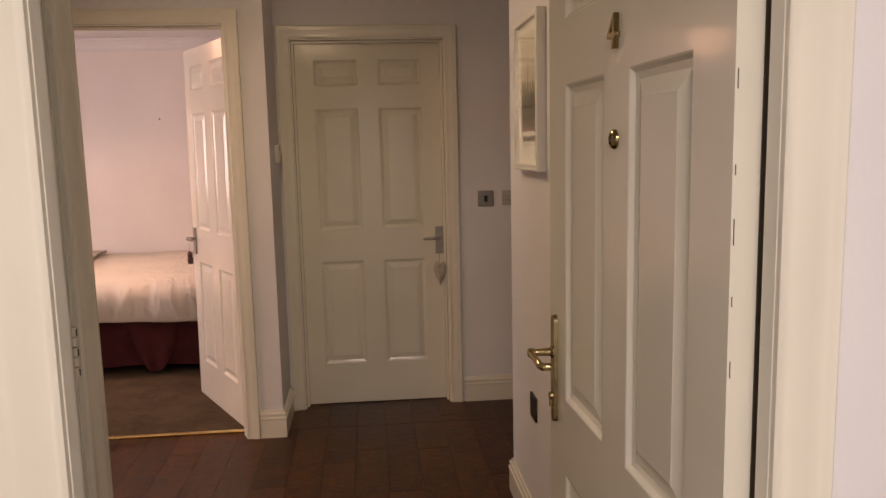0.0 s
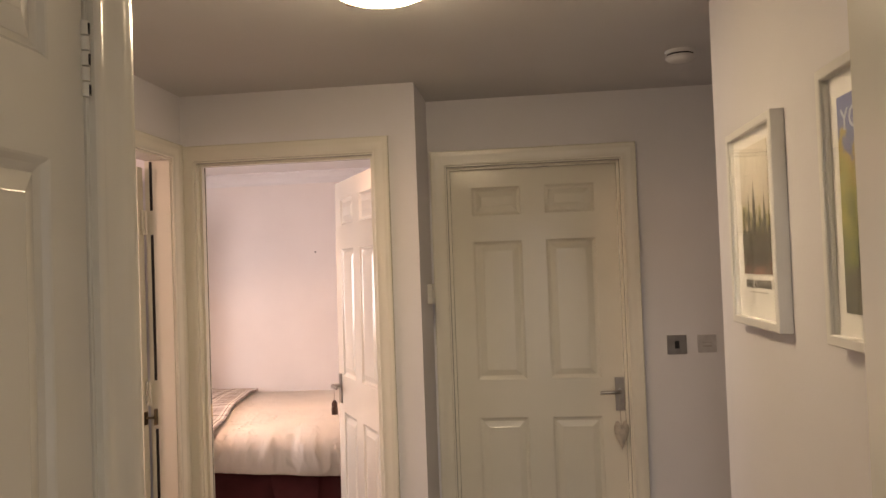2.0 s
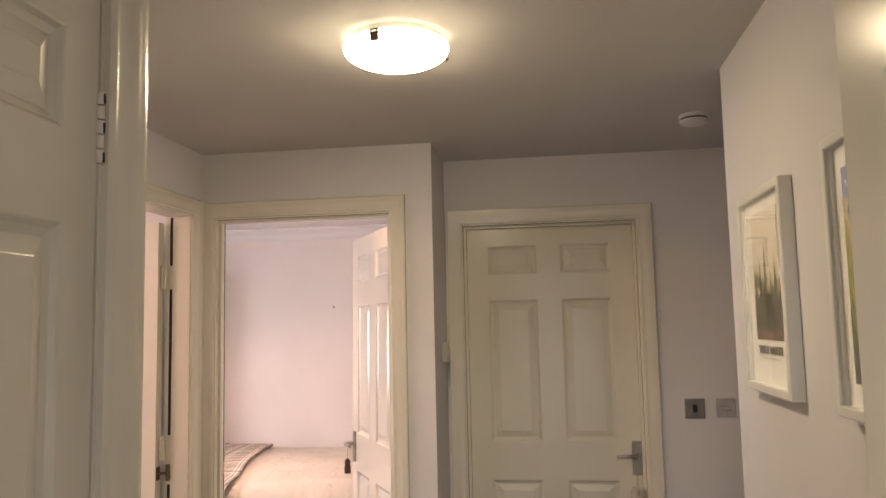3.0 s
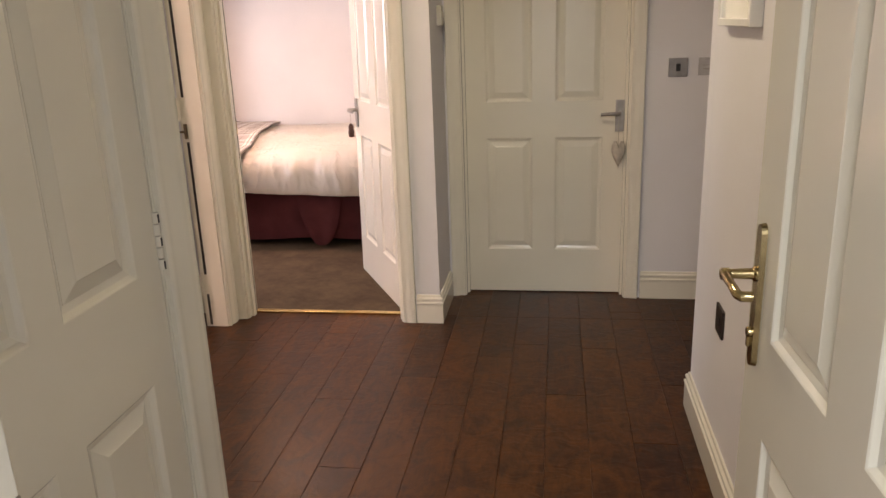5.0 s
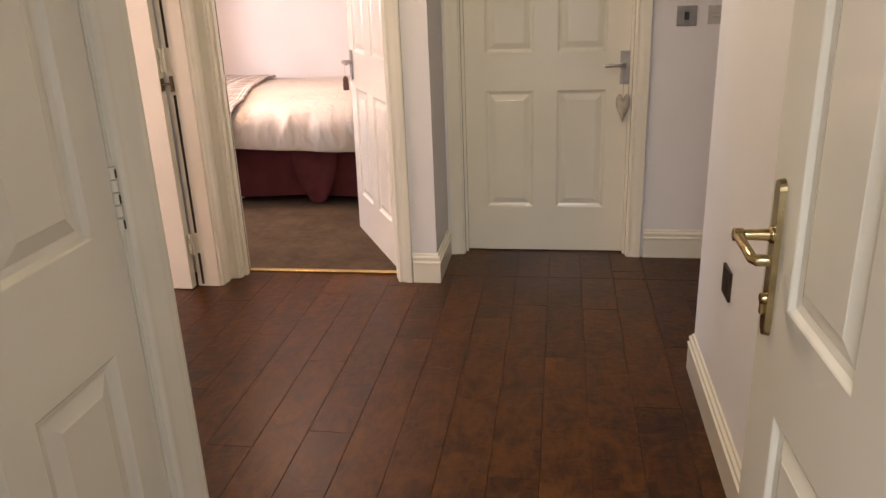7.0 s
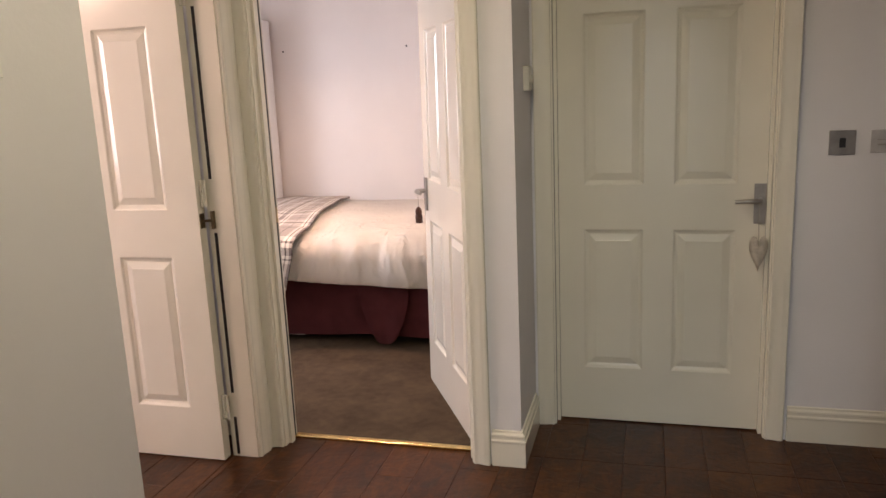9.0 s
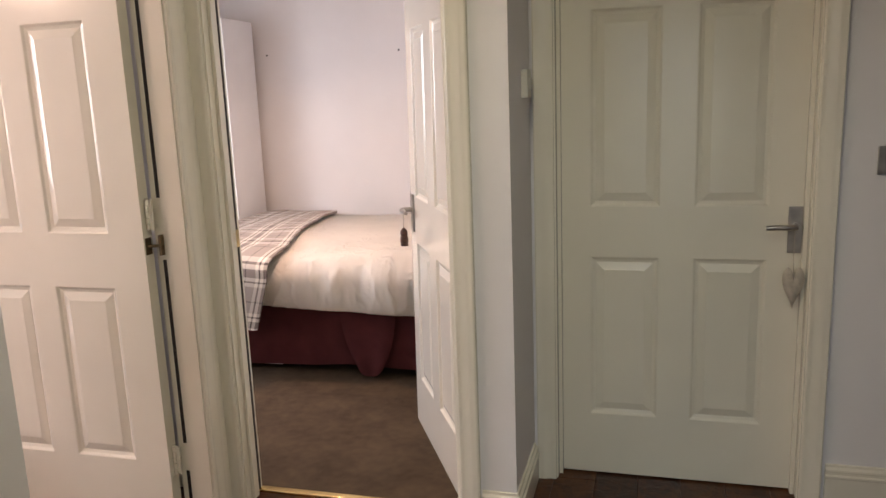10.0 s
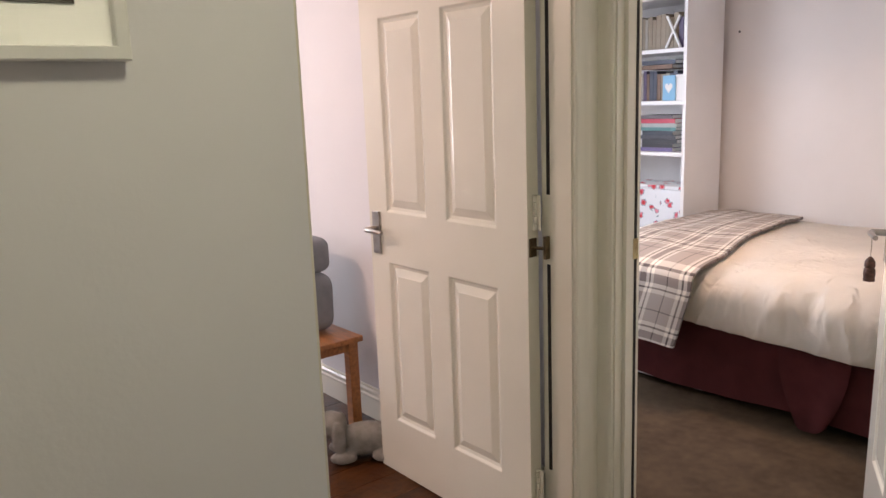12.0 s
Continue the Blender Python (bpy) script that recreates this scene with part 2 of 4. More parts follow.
def floral_material():
    m, n, l, p = nodes_of("rose_print_fabric")
    tc = n.new("ShaderNodeTexCoord")
    v = n.new("ShaderNodeTexVoronoi")
    v.inputs["Scale"].default_value = 17
    t = n.new("ShaderNodeTexNoise")
    t.inputs["Scale"].default_value = 60
    l.new(tc.outputs["Object"], v.inputs["Vector"])
    l.new(tc.outputs["Object"], t.inputs["Vector"])
    add = n.new("ShaderNodeMath")
    add.operation = "MULTIPLY_ADD"
    add.inputs[1].default_value = 0.5
    l.new(t.outputs[0], add.inputs[0])
    l.new(v.outputs["Distance"], add.inputs[2])
    r = n.new("ShaderNodeValToRGB")
    r.color_ramp.interpolation = "CONSTANT"
    e = r.color_ramp.elements
    e[0].position, e[0].color = 0.0, (0.55, 0.05, 0.06, 1)
    e[1].position, e[1].color = 0.47, (0.72, 0.26, 0.32, 1)
    e.new(0.55).color = (0.16, 0.27, 0.30, 1)
    e.new(0.60).color = (0.74, 0.76, 0.78, 1)
    l.new(add.outputs[0], r.inputs[0])
    l.new(r.outputs[0], p.inputs["Base Color"])
    p.inputs["Roughness"].default_value = 0.9
    return m


FLORAL = floral_material()


def print_material(name, stops, seed, scale=6.0):
    """A poster's picture: washes of colour by height, broken by a painterly edge."""
    m, n, l, p = nodes_of(name)
    tc, sep, t = n.new("ShaderNodeTexCoord"), n.new("ShaderNodeSeparateXYZ"), n.new("ShaderNodeTexNoise")
    l.new(tc.outputs["Generated"], sep.inputs[0])
    mp = n.new("ShaderNodeMapping")
    mp.inputs["Location"].default_value = (seed, seed * 0.7, 0)
    mp.inputs["Scale"].default_value = (1.3, 0.2, 1.6)
    l.new(tc.outputs["Generated"], mp.inputs[0])
    l.new(mp.outputs[0], t.inputs["Vector"])
    t.inputs["Scale"].default_value, t.inputs["Detail"].default_value = scale, 4
    a = n.new("ShaderNodeMath")
    a.operation = "MULTIPLY_ADD"
    a.inputs[1].default_value = 0.85
    l.new(t.outputs[0], a.inputs[0])
    s = n.new("ShaderNodeMath")
    s.operation = "SUBTRACT"
    l.new(sep.outputs[2], s.inputs[0])
    s.inputs[1].default_value = 0.42
    l.new(s.outputs[0], a.inputs[2])
    r = n.new("ShaderNodeValToRGB")
    e = r.color_ramp.elements
    e[0].position, e[0].color = stops[0][0], (*stops[0][1], 1)
    e[1].position, e[1].color = stops[-1][0], (*stops[-1][1], 1)
    for pos, c in stops[1:-1]:
        e.new(pos).color = (*c, 1)
    l.new(a.outputs[0], r.inputs[0])
    l.new(r.outputs[0], p.inputs["Base Color"])
    p.inputs["Roughness"].default_value = 0.7
    return m


PRINT_SPIRES = print_material("print_of_spires", ((0.05, (0.20, 0.075, 0.06)), (0.13, (0.05, 0.035, 0.03)), (0.34, (0.05, 0.045, 0.035)), (0.42, (0.30, 0.27, 0.10)), (0.52, (0.62, 0.55, 0.45)), (0.75, (0.55, 0.50, 0.44)), (0.95, (0.62, 0.58, 0.50))), 1.3, 7)
PRINT_TREES = print_material("print_of_trees", ((0.05, (0.06, 0.06, 0.04)), (0.22, (0.05, 0.055, 0.04)), (0.36, (0.13, 0.16, 0.05)), (0.55, (0.28, 0.27, 0.06)), (0.74, (0.45, 0.33, 0.12)), (0.80, (0.13, 0.17, 0.33)), (0.95, (0.13, 0.16, 0.36))), 4.1, 5)
PRINT_DARK = print_material("print_of_street", ((0.0, (0.035, 0.028, 0.022)), (0.3, (0.05, 0.04, 0.03)), (0.6, (0.25, 0.2, 0.14)), (1.0, (0.5, 0.45, 0.36))), 7.7, 6)
INK = surface("black_ink", (0.03, 0.027, 0.025), 0.7, vary=0.0, bump=0.0)
PALEINK = surface("pale_ink", (0.62, 0.66, 0.72), 0.7, vary=0.0, bump=0.0)


# ---- mesh helpers ----
def box(bm, x0, x1, y0, y1, z0, z1, bevel=0.0):
    vs = [bm.verts.new((x, y, z)) for x in (x0, x1) for y in (y0, y1) for z in (z0, z1)]
    fs = [bm.faces.new([vs[i] for i in q]) for q in ((0, 1, 3, 2), (4, 6, 7, 5), (0, 4, 5, 1), (2, 3, 7, 6), (0, 2, 6, 4), (1, 5, 7, 3))]
    if bevel:
        es = list({e for f in fs for e in f.edges})
        bmesh.ops.bevel(bm, geom=es, offset=bevel, segments=2, affect="EDGES", profile=0.6)
    return bm


def boxed(*dims, bevel=0.0):
    return box(bmesh.new(), *dims, bevel=bevel)


def part(name, bm, material, parent=None, label="", smooth=False, at=None):
    bmesh.ops.recalc_face_normals(bm, faces=bm.faces)
    me = bpy.data.meshes.new(name)
    bm.to_mesh(me)
    bm.free()
    me.materials.append(material)
    if smooth:
        me.polygons.foreach_set("use_smooth", [True] * len(me.polygons))
        me.set_sharp_from_angle(angle=radians(40))
    ob = new(name, me)
    if parent:
        ob.parent = parent
    if at is not None:
        ob.matrix_basis = at
    if label:
        ob["label"] = label
    return ob


def empty(name, m, label, category, group="", kind=""):
    ob = new(name)
    ob.empty_display_size = 0.05
    ob.matrix_basis = m
    return tagged(ob, label, category, group, kind)


def rod(bm, pts, r, sides=10, taper=None):
    """A round bar along points."""
    rings = []
    pts = [Vector(p) for p in pts]
    for i, p in enumerate(pts):
        d = (pts[min(i + 1, len(pts) - 1)] - pts[max(i - 1, 0)]).normalized()
        u = d.cross(Vector((0, 0, 1)) if abs(d.z) < 0.9 else Vector((1, 0, 0))).normalized()
        v = d.cross(u)
        k = r * (taper[i] if taper else 1)
        rings.append([bm.verts.new(p + k * (math.cos(a) * u + math.sin(a) * v)) for a in (2 * math.pi * j / sides for j in range(sides))])
    for a, b in zip(rings, rings[1:]):
        for j in range(sides):
            bm.faces.new((a[j], a[(j + 1) % sides], b[(j + 1) % sides], b[j]))
    bm.faces.new(rings[0][::-1])
    bm.faces.new(rings[-1])
    return bm


def lathe(bm, profile, sides=32, axis="Z", at=(0, 0, 0)):
    rings = []
    for r, h in profile:
        ring = []
        for j in range(sides):
            a = 2 * math.pi * j / sides
            c, s = r * math.cos(a), r * math.sin(a)
            q = (c, s, h) if axis == "Z" else (c, h, s) if axis == "Y" else (h, c, s)
            ring.append(bm.verts.new(Vector(q) + Vector(at)))
        rings.append(ring)
    for a, b in zip(rings, rings[1:]):
        for j in range(sides):
            bm.faces.new((a[j], a[(j + 1) % sides], b[(j + 1) % sides], b[j]))
    bm.faces.new(rings[0][::-1])
    bm.faces.new(rings[-1])
    return bm


def sweep(path, profile, up=(0, 0, 1), closed_ends=True):
    """A moulding along a flat path with mitred corners. profile: (out, along up) where out is to the left of the walk."""
    bm = bmesh.new()
    up = Vector(up)
    pts = [Vector(p) for p in path]
    rings = []
    for i, p in enumerate(pts):
        d0 = (p - pts[i - 1]).normalized() if i else (pts[1] - p).normalized()
        d1 = (pts[i + 1] - p).normalized() if i < len(pts) - 1 else d0
        n0, n1 = up.cross(d0), up.cross(d1)
        mid = (n0 + n1).normalized()
        mid /= max(0.2, mid.dot(n0))
        rings.append([bm.verts.new(p + mid * a + up * b) for a, b in profile])
    k = len(profile)
    for a, b in zip(rings, rings[1:]):
        for j in range(k):
            bm.faces.new((a[j], b[j], b[(j + 1) % k], a[(j + 1) % k]))
    if closed_ends:
        bm.faces.new(rings[0][::-1])
        bm.faces.new(rings[-1])
    return bm


# ---- structure ----
CEIL_Z = 2.297


def structure(name, bm, material, label="", smooth=False):
    return tagged(part(name, bm, material, None, "", smooth), label, name.split("_")[0], "", "structure")


def wall(name, boxes, material=WALL, label="plain painted plaster wall"):
    bm = bmesh.new()
    for b in boxes:
        box(bm, *b)
    return structure(name, bm, material, label)


H = CEIL_Z
wall("wall_entrance", [(-2.0, -0.028, 0.878, 0.92, 0, H), (0.775, 1.9, 0.878, 0.92, 0, H), (-0.028, 0.775, 0.878, 0.92, 2.03, H)], label="white plaster wall around the entrance door")
wall("wall_right", [(0.866, 1.0, 0.92, 3.088, 0, H), (1.0, 2.3, 2.965, 3.088, 0, H)], label="white plaster wall hung with framed prints")
wall("wall_east", [(2.2, 2.3, 3.088, 4.232, 0, H)])
wall("wall_far", [(-0.158, -0.10, 4.232, 4.332, 0, H), (0.745, 2.3, 4.232, 4.332, 0, H), (-0.10, 0.745, 4.232, 4.332, 2.015, H), (-0.10, 0.745, 4.40, 4.45, 0, H)], label="pale lilac-white wall around the closed door")
wall("wall_partition", [(-5.0, -1.32, 3.915, 3.95, 0, H), (-1.32, -1.145, 3.845, 3.95, 0, H), (-0.316, -0.158, 3.845, 3.95, 0, H), (-1.145, -0.316, 3.845, 3.95, 2.035, H)], label="white plaster wall around the bedroom doorway")
wall("wall_bedroom_east", [(-0.24, -0.158, 3.95, 6.47, 0, H)], label="white plaster wall beside the bed")
wall("wall_bedroom_back", [(-3.3, -0.24, 6.41, 6.47, 0, H)], BEDWALL, "blush-white bedroom wall with small nail holes")
wall("wall_bedroom_west", [(-3.3, -3.2, 3.95, 4.1, 0, H), (-3.3, -3.2, 5.3, 6.41, 0, H), (-3.3, -3.2, 4.1, 5.3, 0, 0.9), (-3.3, -3.2, 4.1, 5.3, 2.0, H)], BEDWALL)
wall("wall_living_east", [(-1.29, -1.18, 2.82, 2.905, 0, H), (-1.29, -1.18, 3.765, 3.845, 0, H), (-1.29, -1.18, 2.905, 3.765, 2.04, H)], label="white plaster wall around the living room doorway")
wall("wall_left", [(-1.29, -0.985, 1.72, 2.82, 0, H)], label="white plaster wall with a framed print")
wall("wall_cupboard", [(-0.36, -0.272, 0.92, 0.985, 0, H), (-0.36, -0.272, 1.652, 1.72, 0, H), (-0.36, -0.272, 0.985, 1.652, 2.06, H), (-1.29, -0.36, 1.64, 1.72, 0, H), (-1.29, -1.2, 0.92, 1.64, 0, H)], label="white plaster wall around the cupboard door")
wall("wall_living_west", [(-5.1, -5.0, 0.70, 2.0, 0, H), (-5.1, -5.0, 3.44, 3.95, 0, H), (-5.1, -5.0, 2.0, 3.44, 0, 0.9), (-5.1, -5.0, 2.0, 3.44, 2.0, H)])
wall("wall_living_south", [(-5.0, -2.0, 0.70, 0.90, 0, H)])
wall("wall_corridor", [(-2.0, -1.9, -1.9, 0.878, 0, H), (1.8, 1.9, -1.9, 0.878, 0, H), (-2.0, 1.9, -2.0, -1.9, 0, H)], label="plain corridor wall")
structure("ceiling", boxed(-5.1, 2.3, -2.0, 6.47, H, H + 0.1), CEIL, "matt white plaster ceiling")
structure("subfloor", boxed(-5.1, 2.3, -2.0, 6.47, -0.12, -0.012), DARK, "dark floor bed under the planks")
structure("carpet_floor", boxed(-3.2, -0.24, 3.945, 6.41, -0.012, 0.006), CARPET, "mottled brown bedroom carpet")
structure("corridor_floor", boxed(-1.9, 1.8, -1.9, 0.879, -0.012, 0.002), STONE, "brown corridor carpet")

# skirting boards
SKIRT = [(0, 0), (0.016, 0), (0.016, 0.092), (0.019, 0.096), (0.019, 0.102), (0.013, 0.106), (0.013, 0.114), (0.016, 0.118), (0.015, 0.124), (0.008, 0.130), (0.006, 0.138), (0, 0.139)]


def skirting(path, label="white gloss moulded skirting board"):
    structure("baseboard", sweep([(x, y, 0.001) for x, y in path], SKIRT), GLOSS, label)


skirting([(0.866, 1.0), (0.866, 3.088), (2.2, 3.088)])
skirting([(2.2, 4.232), (0.803, 4.232)])
skirting([(-0.158, 4.209), (-0.158, 3.845), (-0.268, 3.845)])
skirting([(-1.18, 2.83), (-1.18, 2.82), (-0.985, 2.82), (-0.985, 1.72), (-0.272, 1.72), (-0.272, 1.717)])
skirting([(-1.33, 3.915), (-5.0, 3.915)])
skirting([(-0.24, 6.41), (-3.2, 6.41)])
structure("coving", sweep([(-0.24, 6.41, H - 0.001), (-3.2, 6.41, H - 0.001)], [(0, -0.09), (0.012, -0.09), (0.014, -0.075), (0.03, -0.045), (0.06, -0.02), (0.075, -0.014), (0.08, 0), (0, 0)]), CEIL, "white plaster coving")

# door linings and architraves; local x across the opening, front faces -y
ARCH = [(0.0, 0.0), (0.0, 0.009), (0.004, 0.013), (0.009, 0.014), (0.013, 0.0125), (0.022, 0.0130), (0.033, 0.0155), (0.041, 0.0185), (0.047, 0.0195), (0.051, 0.0189), (0.055, 0.0195), (0.062, 0.0200), (0.066, 0.0165), (0.067, 0.0)]


def architrave(name, W, HT, m, y, face, parent, gap=0.006, cut_left=None, profile=ARCH):
    """Moulding round three sides; face -1 looks to -y, +1 to +y."""
    bm = bmesh.new()
    rings = []
    for fx, fz in (((-1, 0), 0), ((-1, 0), 1), ((1, 0), 1), ((1, 0), 0)):
        ring = []
        for u, v in profile:
            uu = gap + u
            if fx[0] < 0 and cut_left is not None:
                uu = min(uu, cut_left)
            x = -uu if fx[0] < 0 else W + uu
            z = HT + gap + u if fz else 0.001
            ring.append(bm.verts.new((x, y + face * v, z)))
        rings.append(ring)
    k = len(profile)
    for a, b in zip(rings, rings[1:]):
        for j in range(k):
            bm.faces.new((a[j], b[j], b[(j + 1) % k], a[(j + 1) % k]))
    bm.faces.new(rings[0])
    bm.faces.new(rings[-1][::-1])
    return part(name, bm, GLOSS, parent, smooth=True)


def door_frame(name, W, HT, depth, m, stop=None, label="white gloss door lining", fronts=(-1,), lining=0.03, cut_left=None, wide=1.0, gap=0.006):
    root = tagged(new(name), label, "door frame", "", "structure")
    root.matrix_basis = m
    part("jamb", boxed(-lining, 0, 0, depth, 0, HT, bevel=0.0015), GLOSS, root)
    part("jamb", boxed(W, W + lining, 0, depth, 0, HT, bevel=0.0015), GLOSS, root)
    part("head", boxed(-lining, W + lining, 0, depth, HT, HT + lining, bevel=0.0015), GLOSS, root)
    if stop:
        a, b = stop
        part("door_stop", boxed(0, 0.013, a, b, 0, HT, bevel=0.002), GLOSS, root)
        part("door_stop", boxed(W - 0.013, W, a, b, 0, HT, bevel=0.002), GLOSS, root)
        part("door_stop", boxed(0.013, W - 0.013, a, b, HT - 0.013, HT, bevel=0.002), GLOSS, root)
    if -1 in fronts:
        architrave("architrave", W, HT, m, 0.0, -1, root, gap, cut_left=cut_left, profile=[(u * wide, v) for u, v in ARCH])
    if 1 in fronts:
        architrave("architrave", W, HT, m, depth, 1, root)
    return root


frame_front = door_frame("door_frame_1", 0.743, 2.0, 0.028, pose(0.002, 0.878, 0), None, "white gloss entrance door frame", (-1,), gap=0.001)
frame_cup = door_frame("door_frame_2", 0.607, 2.03, 0.08, pose(-0.272, 1.015, 0, 0, 0, 90), None, "cream gloss cupboard door frame", wide=1.28)
frame_far = door_frame("door_frame_3", 0.793, 1.985, 0.10, pose(-0.074, 4.232, 0), (0.035, 0.061), "cream gloss frame of the closed door")
frame_bed = door_frame("door_frame_4", 0.769, 2.005, 0.105, pose(-1.115, 3.845, 0), (0.03, 0.06), "cream gloss bedroom door frame", (-1, 1), cut_left=0.056)
frame_liv = door_frame("door_frame_5", 0.80, 2.01, 0.11, pose(-1.18, 2.935, 0, 0, 0, 90), None, "white gloss living room door frame", (-1,), cut_left=None)

part("corner_fillet", boxed(0.845, 0.898, -0.0165, 0.0, 0.001, 2.083, bevel=0.002), GLOSS, frame_liv)

# ---- doors ----
COLS = (0.105, 0.335, 0.445, 0.675)
ROWS = ((0.22, 0.80), (0.985, 1.635), (1.755, 1.89))


def leaf(name, w, h, m, cols, rows, label, th=0.044, paint=DOORPAINT, bottom=0.006):
    """A six-panel door: a slab with sunk, moulded panels, its raised fields meshes of their own."""
    xs = sorted({0, w, *cols})
    zs = sorted({bottom, h, *[z for r in rows for z in r]})
    rects = [(cols[i], cols[i + 1], r[0], r[1]) for i in (0, 2) for r in rows]
    bm = bmesh.new()
    for face, y0 in ((-1, 0.0), (1, th)):
        def v(x, d, z):
            return bm.verts.new((x, y0 - face * d, z))
        for a, b in zip(xs, xs[1:]):
            for c, d in zip(zs, zs[1:]):
                if any(abs(a - r[0]) < 1e-6 and abs(c - r[2]) < 1e-6 for r in rects):
                    rings = []
                    for inset, depth in ((0, 0), (0.003, 0.0015), (0.009, 0.0075), (0.015, 0.0095), (0.019, 0.0108)):
                        rings.append([v(a + inset, depth, c + inset), v(b - inset, depth, c + inset), v(b - inset, depth, d - inset), v(a + inset, depth, d - inset)])
                    for p, q in zip(rings, rings[1:]):
                        for j in range(4):
                            bm.faces.new((p[j], p[(j + 1) % 4], q[(j + 1) % 4], q[j]))
                    bm.faces.new(rings[-1])
                else:
                    bm.faces.new((v(a, 0, c), v(b, 0, c), v(b, 0, d), v(a, 0, d)))
    for x in (0, w):
        bm.faces.new([bm.verts.new(q) for q in ((x, 0, bottom), (x, th, bottom), (x, th, h), (x, 0, h))])
    for z in (bottom, h):
        bm.faces.new([bm.verts.new(q) for q in ((0, 0, z), (w, 0, z), (w, th, z), (0, th, z))])
    bmesh.ops.remove_doubles(bm, verts=bm.verts, dist=1e-5)
    door = tagged(part(name, bm, paint, None, ""), label, "door", "", "structure")
    door.matrix_basis = m
    for a, b, c, d in rects:
        bm = bmesh.new()
        for face, y0 in ((-1, 0.0), (1, th)):
            rings = []
            for inset, depth in ((0.0195, 0.0110), (0.020, 0.0100), (0.044, 0.0026), (0.046, 0.0016)):
                rings.append([bm.verts.new((x, y0 - face * depth, z)) for x, z in ((a + inset, c + inset), (b - inset, c + inset), (b - inset, d - inset), (a + inset, d - inset))])
            for p, q in zip(rings, rings[1:]):
                for j in range(4):
                    bm.faces.new((p[j], p[(j + 1) % 4], q[(j + 1) % 4], q[j]))
            bm.faces.new(rings[-1])
        part("panel", bm, paint, door)
    return door


def lever_handle(door, x, z, side=1, face=-1, th=0.044, metal=STEEL):
    """Square-ended plate with a straight lever; side: the way the lever points along x."""
    y = 0 if face < 0 else th
    s = face
    pl = part("handle_plate", boxed(x - 0.0215, x + 0.0215, min(y, y + s * 0.008), max(y, y + s * 0.008), z - 0.09, z + 0.062, bevel=0.0025), metal, door, "satin steel handle plate")
    bm = rod(bmesh.new(), [(x, y + s * 0.008, z), (x, y + s * 0.05, z)], 0.010, 14)
    bm = rod(bm, [(x, y + s * 0.046, z), (x + side * 0.02, y + s * 0.052, z), (x + side * 0.055, y + s * 0.053, z + 0.001), (x + side * 0.092, y + s * 0.049, z - 0.002)], 0.0088, 12, (1.05, 1.05, 0.95, 0.85))
    part("lever", bm, metal, pl, smooth=True)
    return pl


def hinge(door, x, z, th=0.044, y=0.0, material=GLOSS):
    bm = boxed(x - 0.004, x + 0.004, y - 0.002, y + th * 0.8, z - 0.05, z + 0.05, bevel=0.001)
    h = part("hinge", bm, material, door, "painted butt hinge")
    for i in range(5):
        bm = rod(bmesh.new(), [(x, y - 0.005, z - 0.05 + i * 0.02 + 0.001), (x, y - 0.005, z - 0.05 + i * 0.02 + 0.019)], 0.0055, 10)
        part("knuckle", bm, material, h, smooth=True)
    return h


# entrance door, swung open against the right wall
front_len = math.hypot(0.028, 0.755)
door_front = leaf("door_1", front_len, 1.98, pose(0.689, 1.68, 0, 0, 0, math.degrees(math.atan2(-0.755, 0.028))), (0.112, 0.33, 0.44, 0.652),
                  ((0.17, 0.757), (0.915, 1.544), (1.665, 1.80)), "open white-painted six-panel entrance door with brass fittings")
plate = part("handle_plate", bmesh.new(), BRASS, door_front, "long polished brass handle plate")
bm = bmesh.new()
outline = []
for k in range(9):
    a = math.pi * k / 8
    outline.append((0.045 + 0.0135 * math.cos(a), 1.066 + 0.0135 * math.sin(a)))
for k in range(9):
    a = math.pi + math.pi * k / 8
    outline.append((0.045 + 0.0135 * math.cos(a), 0.861 + 0.0135 * math.sin(a)))
lo = [bm.verts.new((x, 0.0, z)) for x, z in outline]
hi = [bm.verts.new((0.045 + (x - 0.045) * 0.86, -0.0085, 0.963 + (z - 0.963) * 0.985)) for x, z in outline]
bm.faces.new(hi)
for j in range(len(lo)):
    bm.faces.new((lo[j], lo[(j + 1) % len(lo)], hi[(j + 1) % len(lo)], hi[j]))
bmesh.ops.recalc_face_normals(bm, faces=bm.faces)
bm.to_mesh(plate.data)
bm.free()
bm = lathe(bmesh.new(), [(0.0125, -0.008), (0.0125, -0.011), (0.0088, -0.014), (0.0075, -0.046), (0.0095, -0.048), (0.0095, -0.060), (0.005, -0.0615)], 18, "Y", (0.045, 0, 1.0))
rod(bm, [(0.045, -0.054, 1.0), (0.066, -0.055, 0.999), (0.090, -0.054, 0.996), (0.116, -0.053, 0.992), (0.121, -0.049, 0.991), (0.122, -0.034, 0.991)], 0.0072, 14, (1.0, 0.95, 0.9, 1.0, 1.1, 1.1))
part("lever", bm, BRASS, plate, smooth=True)
bm = lathe(bmesh.new(), [(0.0082, -0.008), (0.0082, -0.014), (0.007, -0.0155)], 18, "Y", (0.045, 0, 0.905))
box(bm, 0.0415, 0.0485, -0.0148, -0.008, 0.882, 0.905)
part("lock_cylinder", bm, BRASS, plate, smooth=True)
